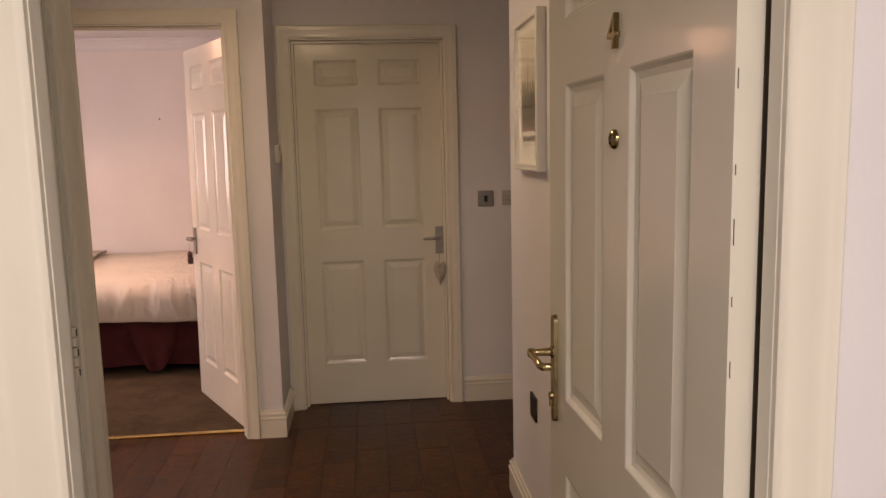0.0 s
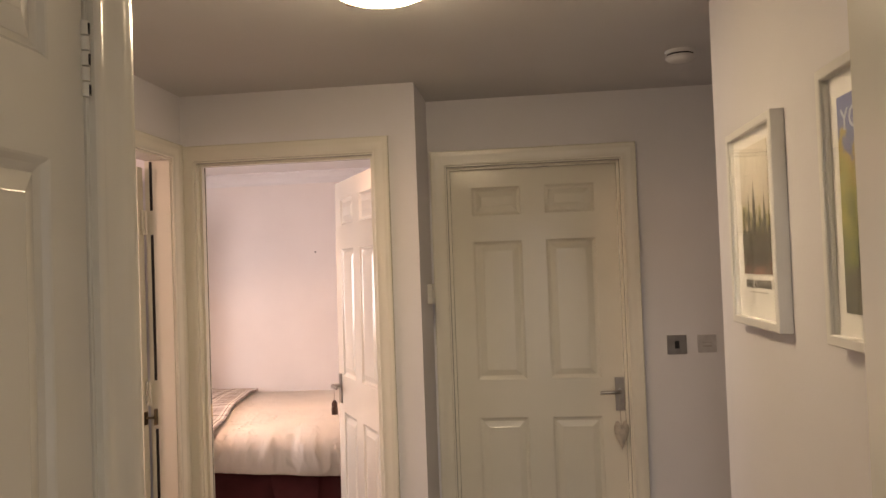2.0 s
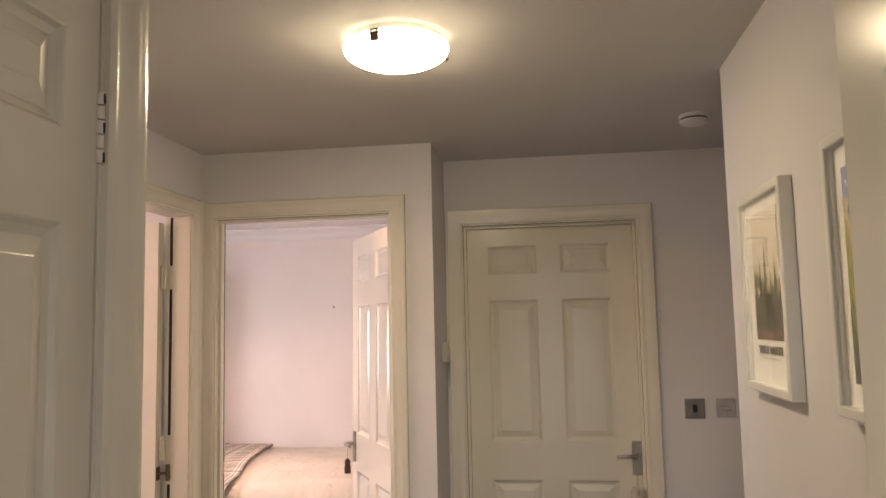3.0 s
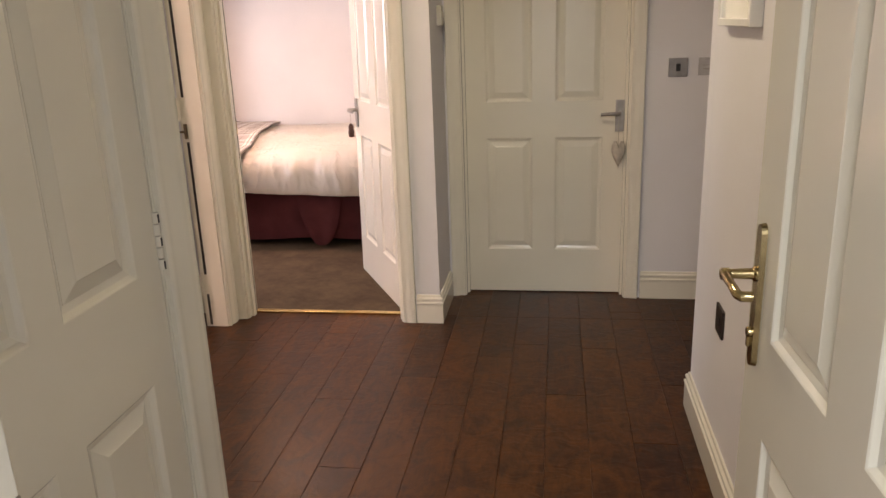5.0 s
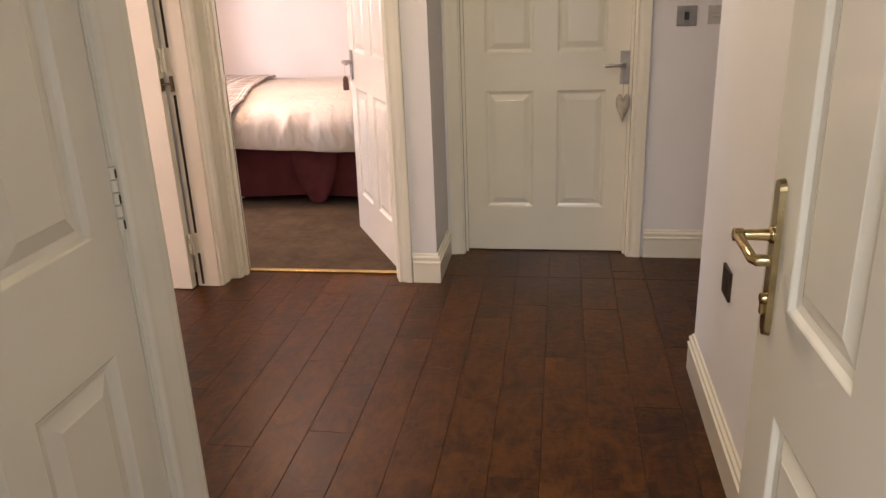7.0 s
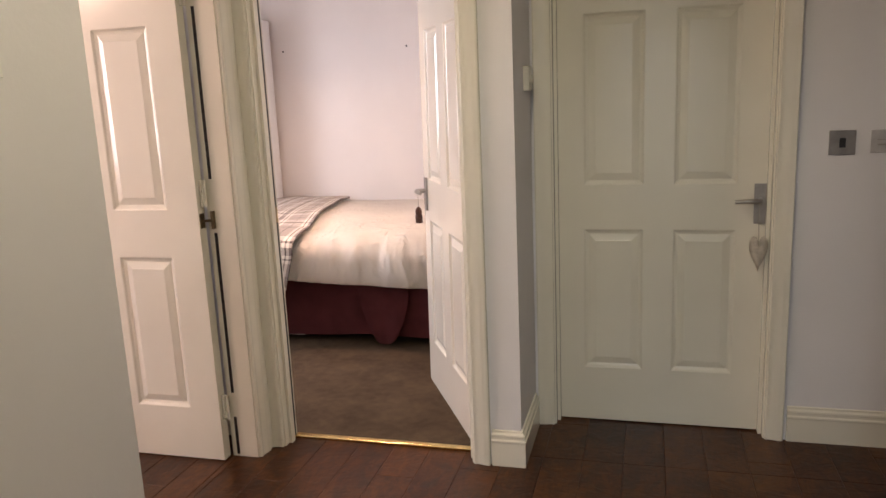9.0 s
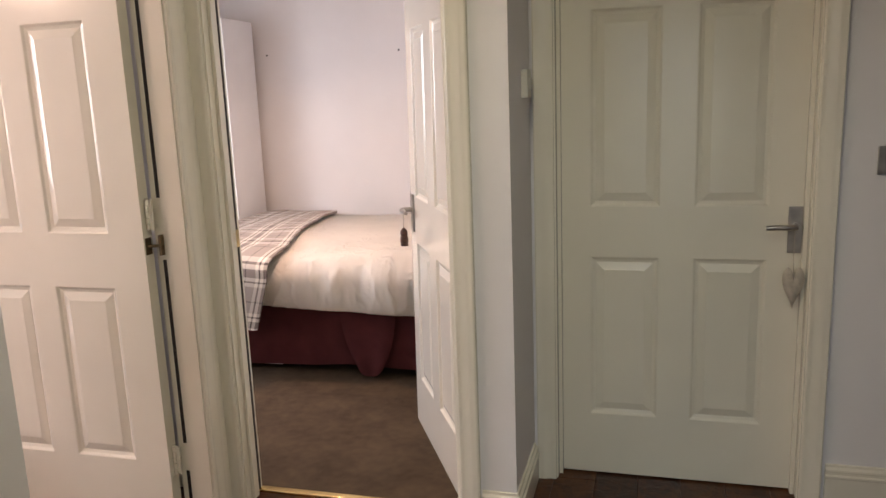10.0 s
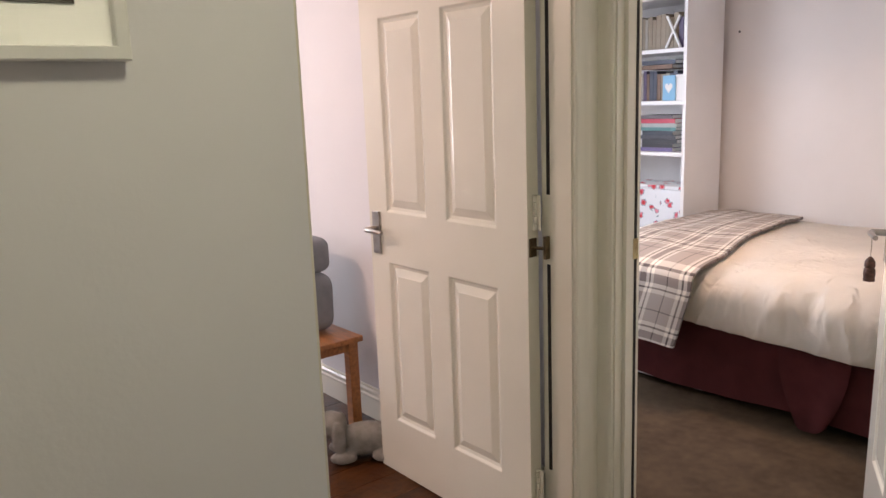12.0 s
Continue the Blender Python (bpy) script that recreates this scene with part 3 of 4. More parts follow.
# brass numeral
cu = bpy.data.curves.new("numeral", "FONT")
cu.body, cu.size, cu.extrude, cu.bevel_depth = "4", 0.075, 0.004, 0.001
cu.align_x = "CENTER"
num = new("numeral", cu)
num.data.materials.append(BRASS)
num.parent = door_front
num.matrix_basis = pose(0.385, -0.004, 1.577, 90, 0, 0)
num["label"] = "polished brass house number 4"
bm = lathe(bmesh.new(), [(0.016, 0.0), (0.016, -0.003), (0.013, -0.007), (0.009, -0.008), (0.0085, -0.004), (0.001, -0.004)], 24, "Y", (0.385, 0, 1.437))
spy = part("spyhole", bm, BRASS, door_front, "brass door viewer", smooth=True)
part("lens", lathe(bmesh.new(), [(0.0084, -0.0045), (0.006, -0.006), (0.001, -0.0066)], 20, "Y", (0.385, 0, 1.437)), BLACKPLASTIC, spy, smooth=True)
for z in (0.24, 0.72, 1.70):
    h = part("hinge", boxed(front_len - 0.001, front_len + 0.004, 0.004, 0.04, z - 0.05, z + 0.05, bevel=0.001), STEEL, door_front, "steel butt hinge")
    part("knuckle", rod(bmesh.new(), [(front_len + 0.006, 0.049, z - 0.05), (front_len + 0.006, 0.049, z + 0.05)], 0.006, 12), STEEL, h, smooth=True)
for z, k in ((1.61, 0.035), (1.50, 0.022), (1.40, 0.012), (1.33, 0.03), (1.25, 0.012), (1.17, 0.02), (0.91, 0.03), (0.80, 0.02)):
    part("paint_chip", boxed(front_len - 0.0002, front_len + 0.0004, 0.0028, 0.0040, z - k / 2, z + k / 2), DARK, door_front)

# strike plate and seal in the entrance frame, gap shade on the door edge
sp = part("strike_plate", boxed(-0.001, 0.002, 0.0165, 0.0275, 1.02, 1.07, bevel=0.0008), STEEL, frame_front, "worn steel strike plate")
# black block for the dark inside of the keep; no hole is cut
part("keep_hole_shade", boxed(0.0015, 0.0026, 0.0190, 0.0250, 1.030, 1.060), BLACKPLASTIC, sp)
part("seal_strip", boxed(0.0, 0.002, 0.0085, 0.0130, 0.01, 1.015), BROWNSEALSHADE, frame_front)
# brown strips stand in for the shaded gap between door and frame
part("seal_or_gap_shade", boxed(front_len - 0.001, front_len + 0.0015, 0.033, 0.0438, 0.79, 1.97), BROWNSEALSHADE, door_front, "dark brown strip for the shaded gap at the door edge")
part("seal_or_gap_shade", boxed(front_len - 0.001, front_len + 0.0015, 0.033, 0.0438, 0.01, 0.66), BROWNSEALSHADE, door_front)

# cupboard door, closed
door_cup = leaf("door_2", 0.598, 2.025, pose(-0.273, 1.019, 0, 0, 0, 90), (0.075, 0.267, 0.335, 0.527), ((0.21, 0.825), (1.01, 1.662), (1.78, 1.915)), "closed cream-painted six-panel cupboard door", th=0.04)
for z in (0.30, 1.05, 1.80):
    for i in range(5):
        k = part("hinge_knuckle", rod(bmesh.new(), [(0.6005, -0.003, z - 0.05 + i * 0.02 + 0.0012), (0.6005, -0.003, z - 0.05 + i * 0.02 + 0.0188)], 0.006, 10), GLOSS, door_cup, "paint-covered hinge", smooth=True)
    # dark blocks over the knuckles stand for the shade in the hinge's gaps
    for i in (0, 2, 4):
        part("hinge_gap_shade", boxed(0.5985, 0.6015, -0.0098, -0.0005, z - 0.048 + i * 0.02, z - 0.034 + i * 0.02), DARK, door_cup)

# closed door at the end
door_far = leaf("door_3", 0.785, 1.98, pose(-0.07, 4.295, 0), COLS, ((0.232, 0.81), (0.985, 1.635), (1.755, 1.89)), "closed cream six-panel door with steel lever")
lever_handle(door_far, 0.755, 0.925, -1)

# bedroom door, open into the room
ang = math.degrees(math.atan2(-0.678, 0.37))
door_bed = leaf("door_4", 0.77, 1.98, pose(-0.731, 4.638, 0, -0.7, 0, ang), (0.10, 0.33, 0.44, 0.67), ROWS, "cream six-panel bedroom door standing open")
lever_handle(door_bed, 0.05, 0.93, 1)
for z in (0.22, 1.0, 1.76):
    hinge(door_bed, 0.77, z)

# living room door, open into the room
door_liv = leaf("door_5", 0.788, 1.98, pose(-2.083, 3.681, 0), (0.105, 0.331, 0.431, 0.662), ((0.215, 0.81), (0.988, 1.64), (1.755, 1.89)), "white six-panel living room door standing open")
lever_handle(door_liv, 0.045, 0.925, 1)
for z in (0.215, 1.045, 1.75):
    h = part("hinge", boxed(0.776, 0.812, 0.026, 0.030, z - 0.05, z + 0.05, bevel=0.001), GLOSS, door_liv, "painted butt hinge")
    for i in range(5):
        part("knuckle", rod(bmesh.new(), [(0.796, 0.022, z - 0.05 + i * 0.02 + 0.001), (0.796, 0.022, z - 0.05 + i * 0.02 + 0.019)], 0.006, 10), GLOSS, h, smooth=True)
closer = part("closer_plate", boxed(0.786, 0.791, 0.006, 0.034, 0.918, 0.972, bevel=0.001), OLDBRASS, door_liv, "tarnished brass concealed door closer")
part("closer_chain", rod(bmesh.new(), [(0.790, 0.018, 0.945), (0.818, 0.032, 0.945)], 0.005, 8), OLDBRASS, closer, smooth=True)
part("closer_keep", boxed(0.814, 0.824, 0.036, 0.053, 0.912, 0.978, bevel=0.001), OLDBRASS, closer)

# smoke seals and keeps
part("seal_or_gap_shade", boxed(0.7985, 0.803, 0.078, 0.090, 0.01, 0.165), DARK, frame_liv)
part("seal_or_gap_shade", boxed(0.7985, 0.803, 0.078, 0.090, 0.265, 0.895), DARK, frame_liv)
part("seal_or_gap_shade", boxed(0.7985, 0.803, 0.078, 0.090, 1.095, 1.70), DARK, frame_liv)
part("seal_or_gap_shade", boxed(0.7985, 0.803, 0.078, 0.090, 1.80, 2.005), DARK, frame_liv)
part("seal_or_gap_shade", boxed(-0.003, 0.002, 0.082, 0.092, 0.01, 0.90), DARK, frame_bed)
part("seal_or_gap_shade", boxed(-0.003, 0.002, 0.082, 0.092, 0.96, 2.0), DARK, frame_bed)
part("strike_plate", boxed(-0.002, 0.002, 0.066, 0.098, 0.90, 0.96, bevel=0.0006), BRASS, frame_bed, "brass strike plate")
tagged(part("threshold_strip", boxed(-1.113, -0.348, 3.922, 3.952, 0.0, 0.012, bevel=0.003), GOLD), "polished brass carpet threshold strip", "threshold", "", "structure")

# ---- hall fixtures ----
light = empty("ceiling_light", pose(-0.067, 2.655, H), "lit round opal glass ceiling light with metal clips", "ceiling light")
part("backplate", lathe(bmesh.new(), [(0.125, 0.0), (0.125, -0.022), (0.118, -0.026)], 48), WHITEPLASTIC, light, "white metal backplate", smooth=True)
dish = [(0.142 * math.cos(a), -0.030 - 0.046 * math.sin(a)) for a in (math.pi / 2 * k / 16 for k in range(16))] + [(0.004, -0.076)]
part("glass_rim", lathe(bmesh.new(), [(0.128, -0.020), (0.142, -0.022), (0.1435, -0.027)] + dish[:2], 56), OPAL, light, "weakly glowing edge of the opal glass", smooth=True)
part("shade", lathe(bmesh.new(), dish[1:], 56), HALLGLOW, light, "glowing opal glass dish", smooth=True)
for k in range(3):
    a = radians(258 + 120 * k)
    c = part("clip", boxed(-0.012, 0.012, -0.004, 0.006, -0.052, -0.020, bevel=0.002), OLDBRASS, light, "dark metal clip", at=pose(0.139 * math.cos(a), 0.139 * math.sin(a), 0, 0, 0, math.degrees(a) + 90))

smoke = empty("smoke_alarm", pose(0.885, 3.63, H), "round white plastic smoke alarm on the ceiling", "smoke alarm")
part("base", lathe(bmesh.new(), [(0.055, 0), (0.056, -0.012), (0.050, -0.014)], 40), WHITEPLASTIC, smoke, smooth=True)
part("vent_ring", lathe(bmesh.new(), [(0.049, -0.0135), (0.049, -0.021)], 40), BLACKPLASTIC, smoke, smooth=True)
part("cover", lathe(bmesh.new(), [(0.053, -0.0205), (0.053, -0.028), (0.045, -0.036), (0.012, -0.040), (0.002, -0.040)], 40), WHITEPLASTIC, smoke, smooth=True)

switch = empty("light_switch", pose(0.937, 4.232, 1.136), "brushed steel switch plate with one dark rocker", "light switch")
part("plate", boxed(-0.043, 0.043, -0.007, 0, -0.043, 0.043, bevel=0.002), STEEL, switch)
part("rocker", boxed(-0.010, 0.010, -0.012, -0.0068, -0.017, 0.017, bevel=0.002), BLACKPLASTIC, switch, "dark rocker")
blank = empty("wall_plate", pose(1.068, 4.232, 1.138), "white plastic control plate with faint markings", "wall plate")
part("plate", boxed(-0.041, 0.041, -0.008, 0, -0.040, 0.040, bevel=0.003), GREYPLASTIC, blank)
part("bar", boxed(-0.020, 0.020, -0.0092, -0.0078, -0.014, -0.008), STEEL, blank)
part("bar", boxed(-0.020, 0.020, -0.0092, -0.0078, 0.004, 0.007), STEEL, blank)

socket = empty("wall_socket", pose(0.866, 2.668, 0.508, 0, 0, -90), "dark metal socket plate low on the wall", "wall socket")
part("plate", boxed(-0.045, 0.045, -0.008, 0, -0.043, 0.043, bevel=0.002), STEEL, socket, "dark bronze plate").data.materials[0] = surface("dark_bronze", (0.10, 0.08, 0.07), 0.4, 1.0, vary=0.1, scale=30, bump=0.0)
part("insert", boxed(-0.014, 0.014, -0.0095, -0.0078, -0.012, 0.014, bevel=0.001), BLACKPLASTIC, socket)

chime = empty("door_chime", pose(-0.158, 4.09, 1.404, 0, 0, 90), "small white plastic wall sensor on the nib wall", "wall sensor")
part("body", boxed(-0.036, 0.036, -0.022, 0, -0.044, 0.044, bevel=0.004), AGEDPLASTIC, chime)
part("dial", lathe(bmesh.new(), [(0.018, -0.0215), (0.017, -0.028), (0.004, -0.029)], 24, "Y"), AGEDPLASTIC, chime, smooth=True)


def picture(name, m, w, h, mat_rect, art, label, caption="", deep=0.032):
    """A framed print; local x across, front faces -y, the origin at its lower left on the wall."""
    root = empty(name, m, label, "framed picture", "framed prints")
    b = 0.020
    bm = bmesh.new()
    prof = [(0, -deep + 0.002), (0.002, -deep), (b - 0.002, -deep), (b, -deep + 0.002), (b, -0.001), (0, -0.001)]
    rings = []
    for cx, cz, sx, sz in ((0, 0, 1, 1), (w, 0, -1, 1), (w, h, -1, -1), (0, h, 1, -1)):
        rings.append([bm.verts.new((cx + sx * u, y, cz + sz * u)) for u, y in prof])
    for i in range(4):
        p, q = rings[i], rings[(i + 1) % 4]
        for j in range(6):
            bm.faces.new((p[j], q[j], q[(j + 1) % 6], p[(j + 1) % 6]))
    part("frame", bm, FRAMEWHITE, root, "white painted box frame")
    part("mat", boxed(b, w - b, -0.014, -0.010, b, h - b), MATBOARD, root, "white mat board")
    x0, x1, z0, z1 = mat_rect
    part("print", boxed(x0, x1, -0.0165, -0.0142, z0, z1), art, root)
    g = part("glass", boxed(b, w - b, -0.0255, -0.024, b, h - b), GLASS, root)
    g.visible_shadow = False
    if caption:
        cu = bpy.data.curves.new("caption", "FONT")
        cu.body, cu.size, cu.extrude, cu.offset = caption, 0.027, 0.0002, 0.0009
        cu.align_x = "CENTER"
        t = new("caption", cu)
        t.data.materials.append(INK)
        t.parent = root
        t.matrix_basis = pose((x0 + x1) / 2, -0.0155, z0 - 0.034, 90, 0, 0) @ Matrix.Diagonal((0.95, 1, 1, 1))
        part("small_text", boxed(x0 + 0.04, x1 - 0.04, -0.0152, -0.0141, z0 - 0.047, z0 - 0.044), STEEL, root)
    return root


# local x runs from the far end of the wall towards the door for the pair on the right
pic1 = picture("framed_picture", pose(0.866, 2.848, 1.342, 0, 0, -90), 0.382, 0.502, (0.078, 0.300, 0.130, 0.450), PRINT_SPIRES, "white-framed print of dark spires and a pale sky", "TAKE A WANDER")
for k, (cx, top, wd) in enumerate(((0.108, 0.27, 0.015), (0.142, 0.335, 0.018), (0.186, 0.365, 0.021), (0.231, 0.29, 0.017), (0.268, 0.33, 0.020))):
    bm = bmesh.new()
    vs = [bm.verts.new(q) for q in ((cx - wd, -0.0172, 0.150), (cx + wd, -0.0172, 0.150), (cx + wd * 0.5, -0.0172, top - 0.06), (cx, -0.0172, top), (cx - wd * 0.5, -0.0172, top - 0.06))]
    bm.faces.new(vs)
    part("spire", bm, INK, pic1)
pic2 = picture("framed_picture", pose(0.866, 2.195, 1.346, 0, 0, -90), 0.382, 0.51, (0.060, 0.310, 0.062, 0.447), PRINT_TREES, "white-framed print of autumn trees under blue sky")
cu = bpy.data.curves.new("title", "FONT")
cu.body, cu.size, cu.extrude = "YO", 0.055, 0.0004
t = new("title", cu)
t.data.materials.append(PALEINK)
t.parent = pic2
t.matrix_basis = pose(0.075, -0.0172, 0.385, 90, 0, 0)
pic3 = picture("framed_picture", pose(-0.985, 2.176, 1.437, 0, 0, 90), 0.362, 0.482, (0.066, 0.296, 0.076, 0.42), PRINT_DARK, "white-framed dark print on a pale wall")

# heart of cloth on the far door's handle
heart = empty("hanging_heart", pose(0.680, 4.248, 0.797), "small linen heart hanging from the door handle", "heart ornament")
bm = bmesh.new()
ring = []
for k in range(28):
    a = 2 * math.pi * k / 28
    ring.append((0.0021 * 16 * math.sin(a) ** 3, 0.0048 * (13 * math.cos(a) - 5 * math.cos(2 * a) - 2 * math.cos(3 * a) - math.cos(4 * a)) - 0.058))
rows_h = [[bm.verts.new((x * k, s * d, -0.055 + (z + 0.055) * k)) for x, z in ring] for k, d, s in ((0.5, 0.014, -1), (0.85, 0.009, -1), (1.0, 0.0, 1), (0.85, 0.009, 1), (0.5, 0.014, 1))]
for p, q in zip(rows_h, rows_h[1:]):
    for j in range(28):
        bm.faces.new((p[j], p[(j + 1) % 28], q[(j + 1) % 28], q[j]))
bm.faces.new(rows_h[0])
bm.faces.new(rows_h[-1])
part("heart", bm, LINEN, heart, smooth=True)
part("string", rod(bmesh.new(), [(0, 0, -0.03), (-0.003, -0.006, 0.06), (-0.003, -0.010, 0.125)], 0.0018, 6), STRING, heart)

# carved fob on the bedroom door's handle
hp = door_bed.matrix_basis @ Vector((0.103, -0.053, 0.93))
fob = empty("key_fob", pose(hp.x, hp.y, hp.z) @ Matrix.Diagonal((0.78, 0.78, 0.86, 1)), "carved dark wooden fob hanging from the door lever", "key fob")
part("cord", rod(bmesh.new(), [(0, 0, 0.008), (0.001, 0, -0.04), (0, 0, -0.078)], 0.0016, 6), STRING, fob)
part("carving", lathe(bmesh.new(), [(0.004, -0.075), (0.012, -0.082), (0.018, -0.092), (0.019, -0.108), (0.016, -0.114), (0.020, -0.120), (0.021, -0.136), (0.019, -0.150), (0.021, -0.154), (0.020, -0.160), (0.003, -0.162)], 20), REDWOOD, fob, smooth=True)

# ---- bedroom ----
BX0, BX1, BY0, BY1 = -2.28, -0.26, 5.09, 6.38
bed = empty("bed", pose(0, 0, 0), "divan bed with a burgundy valance against the wall", "bed")
part("base", boxed(BX0 + 0.03, BX1 - 0.01, BY0 + 0.03, BY1, 0.05, 0.30, bevel=0.01), GREYCLOTH, bed)
part("mattress", boxed(BX0, BX1, BY0 + 0.005, BY1, 0.30, 0.55, bevel=0.04), SHEET, bed, "white mattress with a fitted sheet")
for x in (BX0 + 0.12, BX1 - 0.12):
    for y in (BY0 + 0.12, BY1 - 0.12):
        part("foot", rod(bmesh.new(), [(x, y, 0.006), (x, y, 0.05)], 0.025, 14), BLACKPLASTIC, bed)


def cloth(name, us, vs, fn, material, parent=None, thick=0.0, label="", uv=None, relax=0):
    """A sheet over a grid of u and v; fn gives the place of each."""
    bm = bmesh.new()
    lay = bm.loops.layers.uv.new("UVMap")
    g = [[bm.verts.new(fn(u, v)) for v in vs] for u in us]
    for i in range(len(us) - 1):
        for j in range(len(vs) - 1):
            f = bm.faces.new((g[i][j], g[i + 1][j], g[i + 1][j + 1], g[i][j + 1]))
            for lp, (a, b) in zip(f.loops, ((i, j), (i + 1, j), (i + 1, j + 1), (i, j + 1))):
                lp[lay].uv = uv(us[a], vs[b]) if uv else (us[a], vs[b])
    for _ in range(relax):
        bmesh.ops.smooth_vert(bm, verts=bm.verts[:], factor=0.5, use_axis_x=True, use_axis_y=True, use_axis_z=True)
    if thick:
        bmesh.ops.solidify(bm, geom=bm.faces[:], thickness=thick)
    return part(name, bm, material, parent, label, smooth=True)


def val(u, v):
    top, low = 0.385, 0.046
    z = top + (low - top) * v
    wave = 0.010 * math.sin(u * 7.0) + 0.006 * math.sin(u * 17.3 + 1) + 0.012 * noise.noise((u * 3.1, 0.5, v * 0.7))
    return (u, BY0 - 0.002 - (0.004 + 0.8 * wave) * v, z + (0.008 * math.sin(u * 5 + 1) + 0.006) * v)


part_v = cloth("valance", np.linspace(BX0 - 0.02, BX1, 90), np.linspace(0, 1, 12), val, VALANCE, bed, 0.003, "burgundy pleated valance")


def lap(u, v):
    x = -1.11 + 0.03 * v * u + 0.29 * (u - 0.5) * (1 - 0.66 * v ** 2.0)
    z = 0.38 - 0.352 * v + 0.16 * abs(u - 0.5) ** 2.2 * v
    return (x, BY0 - 0.020 - 0.035 * v - 0.014 * math.sin(math.pi * u) * v - 0.008 * math.sin(u * 9), z)


cloth("valance_flap", np.linspace(0, 1, 22), np.linspace(0, 1, 16), lap, VALANCE, bed, 0.003, "loose overlapping corner of the valance")
part("hem_tape", boxed(BX0, -1.62, BY0 + 0.028, BY0 + 0.031, 0.030, 0.040), SHEET, bed)


def duvet_point(u, v):
    """u along the bed, v from the far edge over the top and down the front."""
    flat = BY1 - 0.03 - (BY0 + 0.06)
    drop = 0.44
    s = v * (flat + drop)
    wr = noise.noise((u * 2.1, v * 2.4, 3.7)) * 0.020 + noise.noise((u * 5.3 + 2 * v, v * 4.0, 8.1)) * 0.009
    if s < flat:
        y = BY1 - 0.03 - s
        k = s / flat
        z = 0.640 + 0.038 * math.sin(math.pi * k) * (0.75 + 0.25 * math.sin(u * 1.7 + 2)) + wr
        crease = noise.ridged_multi_fractal((u * 2.6 + 0.9 * y, y * 1.7 - 0.4 * u, 1.1), 1.0, 2.0, 4, 0.9, 2.0) - 1.0
        z += 0.011 * crease * (0.3 + 0.7 * k)
        return (u, y, z)
    q = (s - flat) / drop
    a = q * math.radians(212)
    r = 0.125 + 0.010 * noise.noise((u * 2.3, 0, 9)) + 0.014 * noise.noise((u * 0.9, 0, 4))
    out = math.sin(a) if a < math.pi / 2 else 1 - 0.32 * ((a - math.pi / 2) / 1.9) ** 2
    y = BY0 + 0.06 - r * 1.62 * out
    z = 0.640 - r * (1 - math.cos(a)) * 1.06 - 0.03 * q * max(0.0, min(1.0, (u + 1.7) / 0.9))
    lean = u * 6.8 + 0.5 * q + 1.2 * noise.noise((u * 1.3, q * 0.8, 2))
    crease = noise.ridged_multi_fractal((lean, q * 0.55 + 0.25 * u, 4.4), 1.0, 2.0, 4, 0.85, 2.0) - 1.0
    fine = noise.ridged_multi_fractal((lean * 2.3, q * 1.6, 6.2), 1.0, 2.0, 3, 0.8, 2.0) - 1.0
    y -= (0.019 * crease + 0.012 * fine) * (0.25 + math.sin(math.pi * min(1, q * 1.05)))
    z += wr * (1 - q) + 0.028 * q * noise.noise((u * 3.1, 1.3, 0))
    return (u, y, z)


duvet = cloth("duvet", np.linspace(BX0 - 0.02, BX1 - 0.01, 260), np.linspace(0, 1, 170), duvet_point, DUVET, None, 0.012)
cloth("hem", np.linspace(BX0 - 0.02, BX1 - 0.01, 260), np.linspace(0, 1, 4), lambda u, v: Vector(duvet_point(u, 0.968 + 0.034 * v)) + Vector((0, 0.0, -0.0022)), DUVET, duvet, 0.003, "stitched hem of the duvet")
tagged(duvet, "plump cream cotton duvet spread over the bed", "duvet")


def throw_point(u, v):
    """The wool throw lies over the duvet, its edge slanting, and hangs down the front."""
    x = -1.775 + 0.25 * min(1, v / 0.86) - 0.08 * max(0, (v - 0.86) / 0.14) + (u - 1) * (0.48 + 0.2 * v)
    x, y, z = duvet_point(max(BX0 + 0.0, x), min(0.985, v * 0.93))
    n = noise.noise((u * 5, v * 6, 7.7)) * 0.006
    k = min(1, max(0, (v - 0.62) / 0.16))
    y -= 0.026 * k
    if v > 0.82:
        t = (v - 0.82) / 0.18
        x2, y2, z2 = duvet_point(x, 0.82 * 0.93)
        y = min(y2 - 0.026, BY0 - 0.205 + 0.03 * max(0, 0.4 - t)) - 0.008 * math.sin(u * 9)
        z = z2 - 0.36 * t
    return (x, y, z + 0.016 + n)


throw = cloth("throw_blanket", np.linspace(0, 1, 60), np.linspace(0, 1, 130), throw_point, PLAID, None, 0.014, uv=lambda u, v: (u * 0.62, v * 1.8), relax=8)
tagged(throw, "grey and cream checked wool throw across the bed foot", "blanket")

# bookcase
bc = empty("bookcase", pose(-3.11, 5.99, 0), "tall white bookcase filled with books and boxes", "bookcase")
BW, BD, BH = 0.80, 0.37, 1.90
part("side_panel", boxed(0, 0.022, 0, BD, 0.008, BH, bevel=0.0015), SHELFWHITE, bc)
part("side_panel", boxed(BW - 0.022, BW, 0, BD, 0.008, BH, bevel=0.0015), SHELFWHITE, bc)
part("top_panel", boxed(0.022, BW - 0.022, 0.001, BD, BH - 0.025, BH, bevel=0.0015), SHELFWHITE, bc)
part("back_panel", boxed(0.022, BW - 0.022, BD - 0.006, BD, 0.01, BH - 0.025), SHELFWHITE, bc)
SHELVES = (0.08, 0.545, 1.018, 1.312, 1.603)
for z in SHELVES:
    part("shelf", boxed(0.022, BW - 0.022, 0.004, BD - 0.006, z - 0.022, z, bevel=0.001), SHELFWHITE, bc)


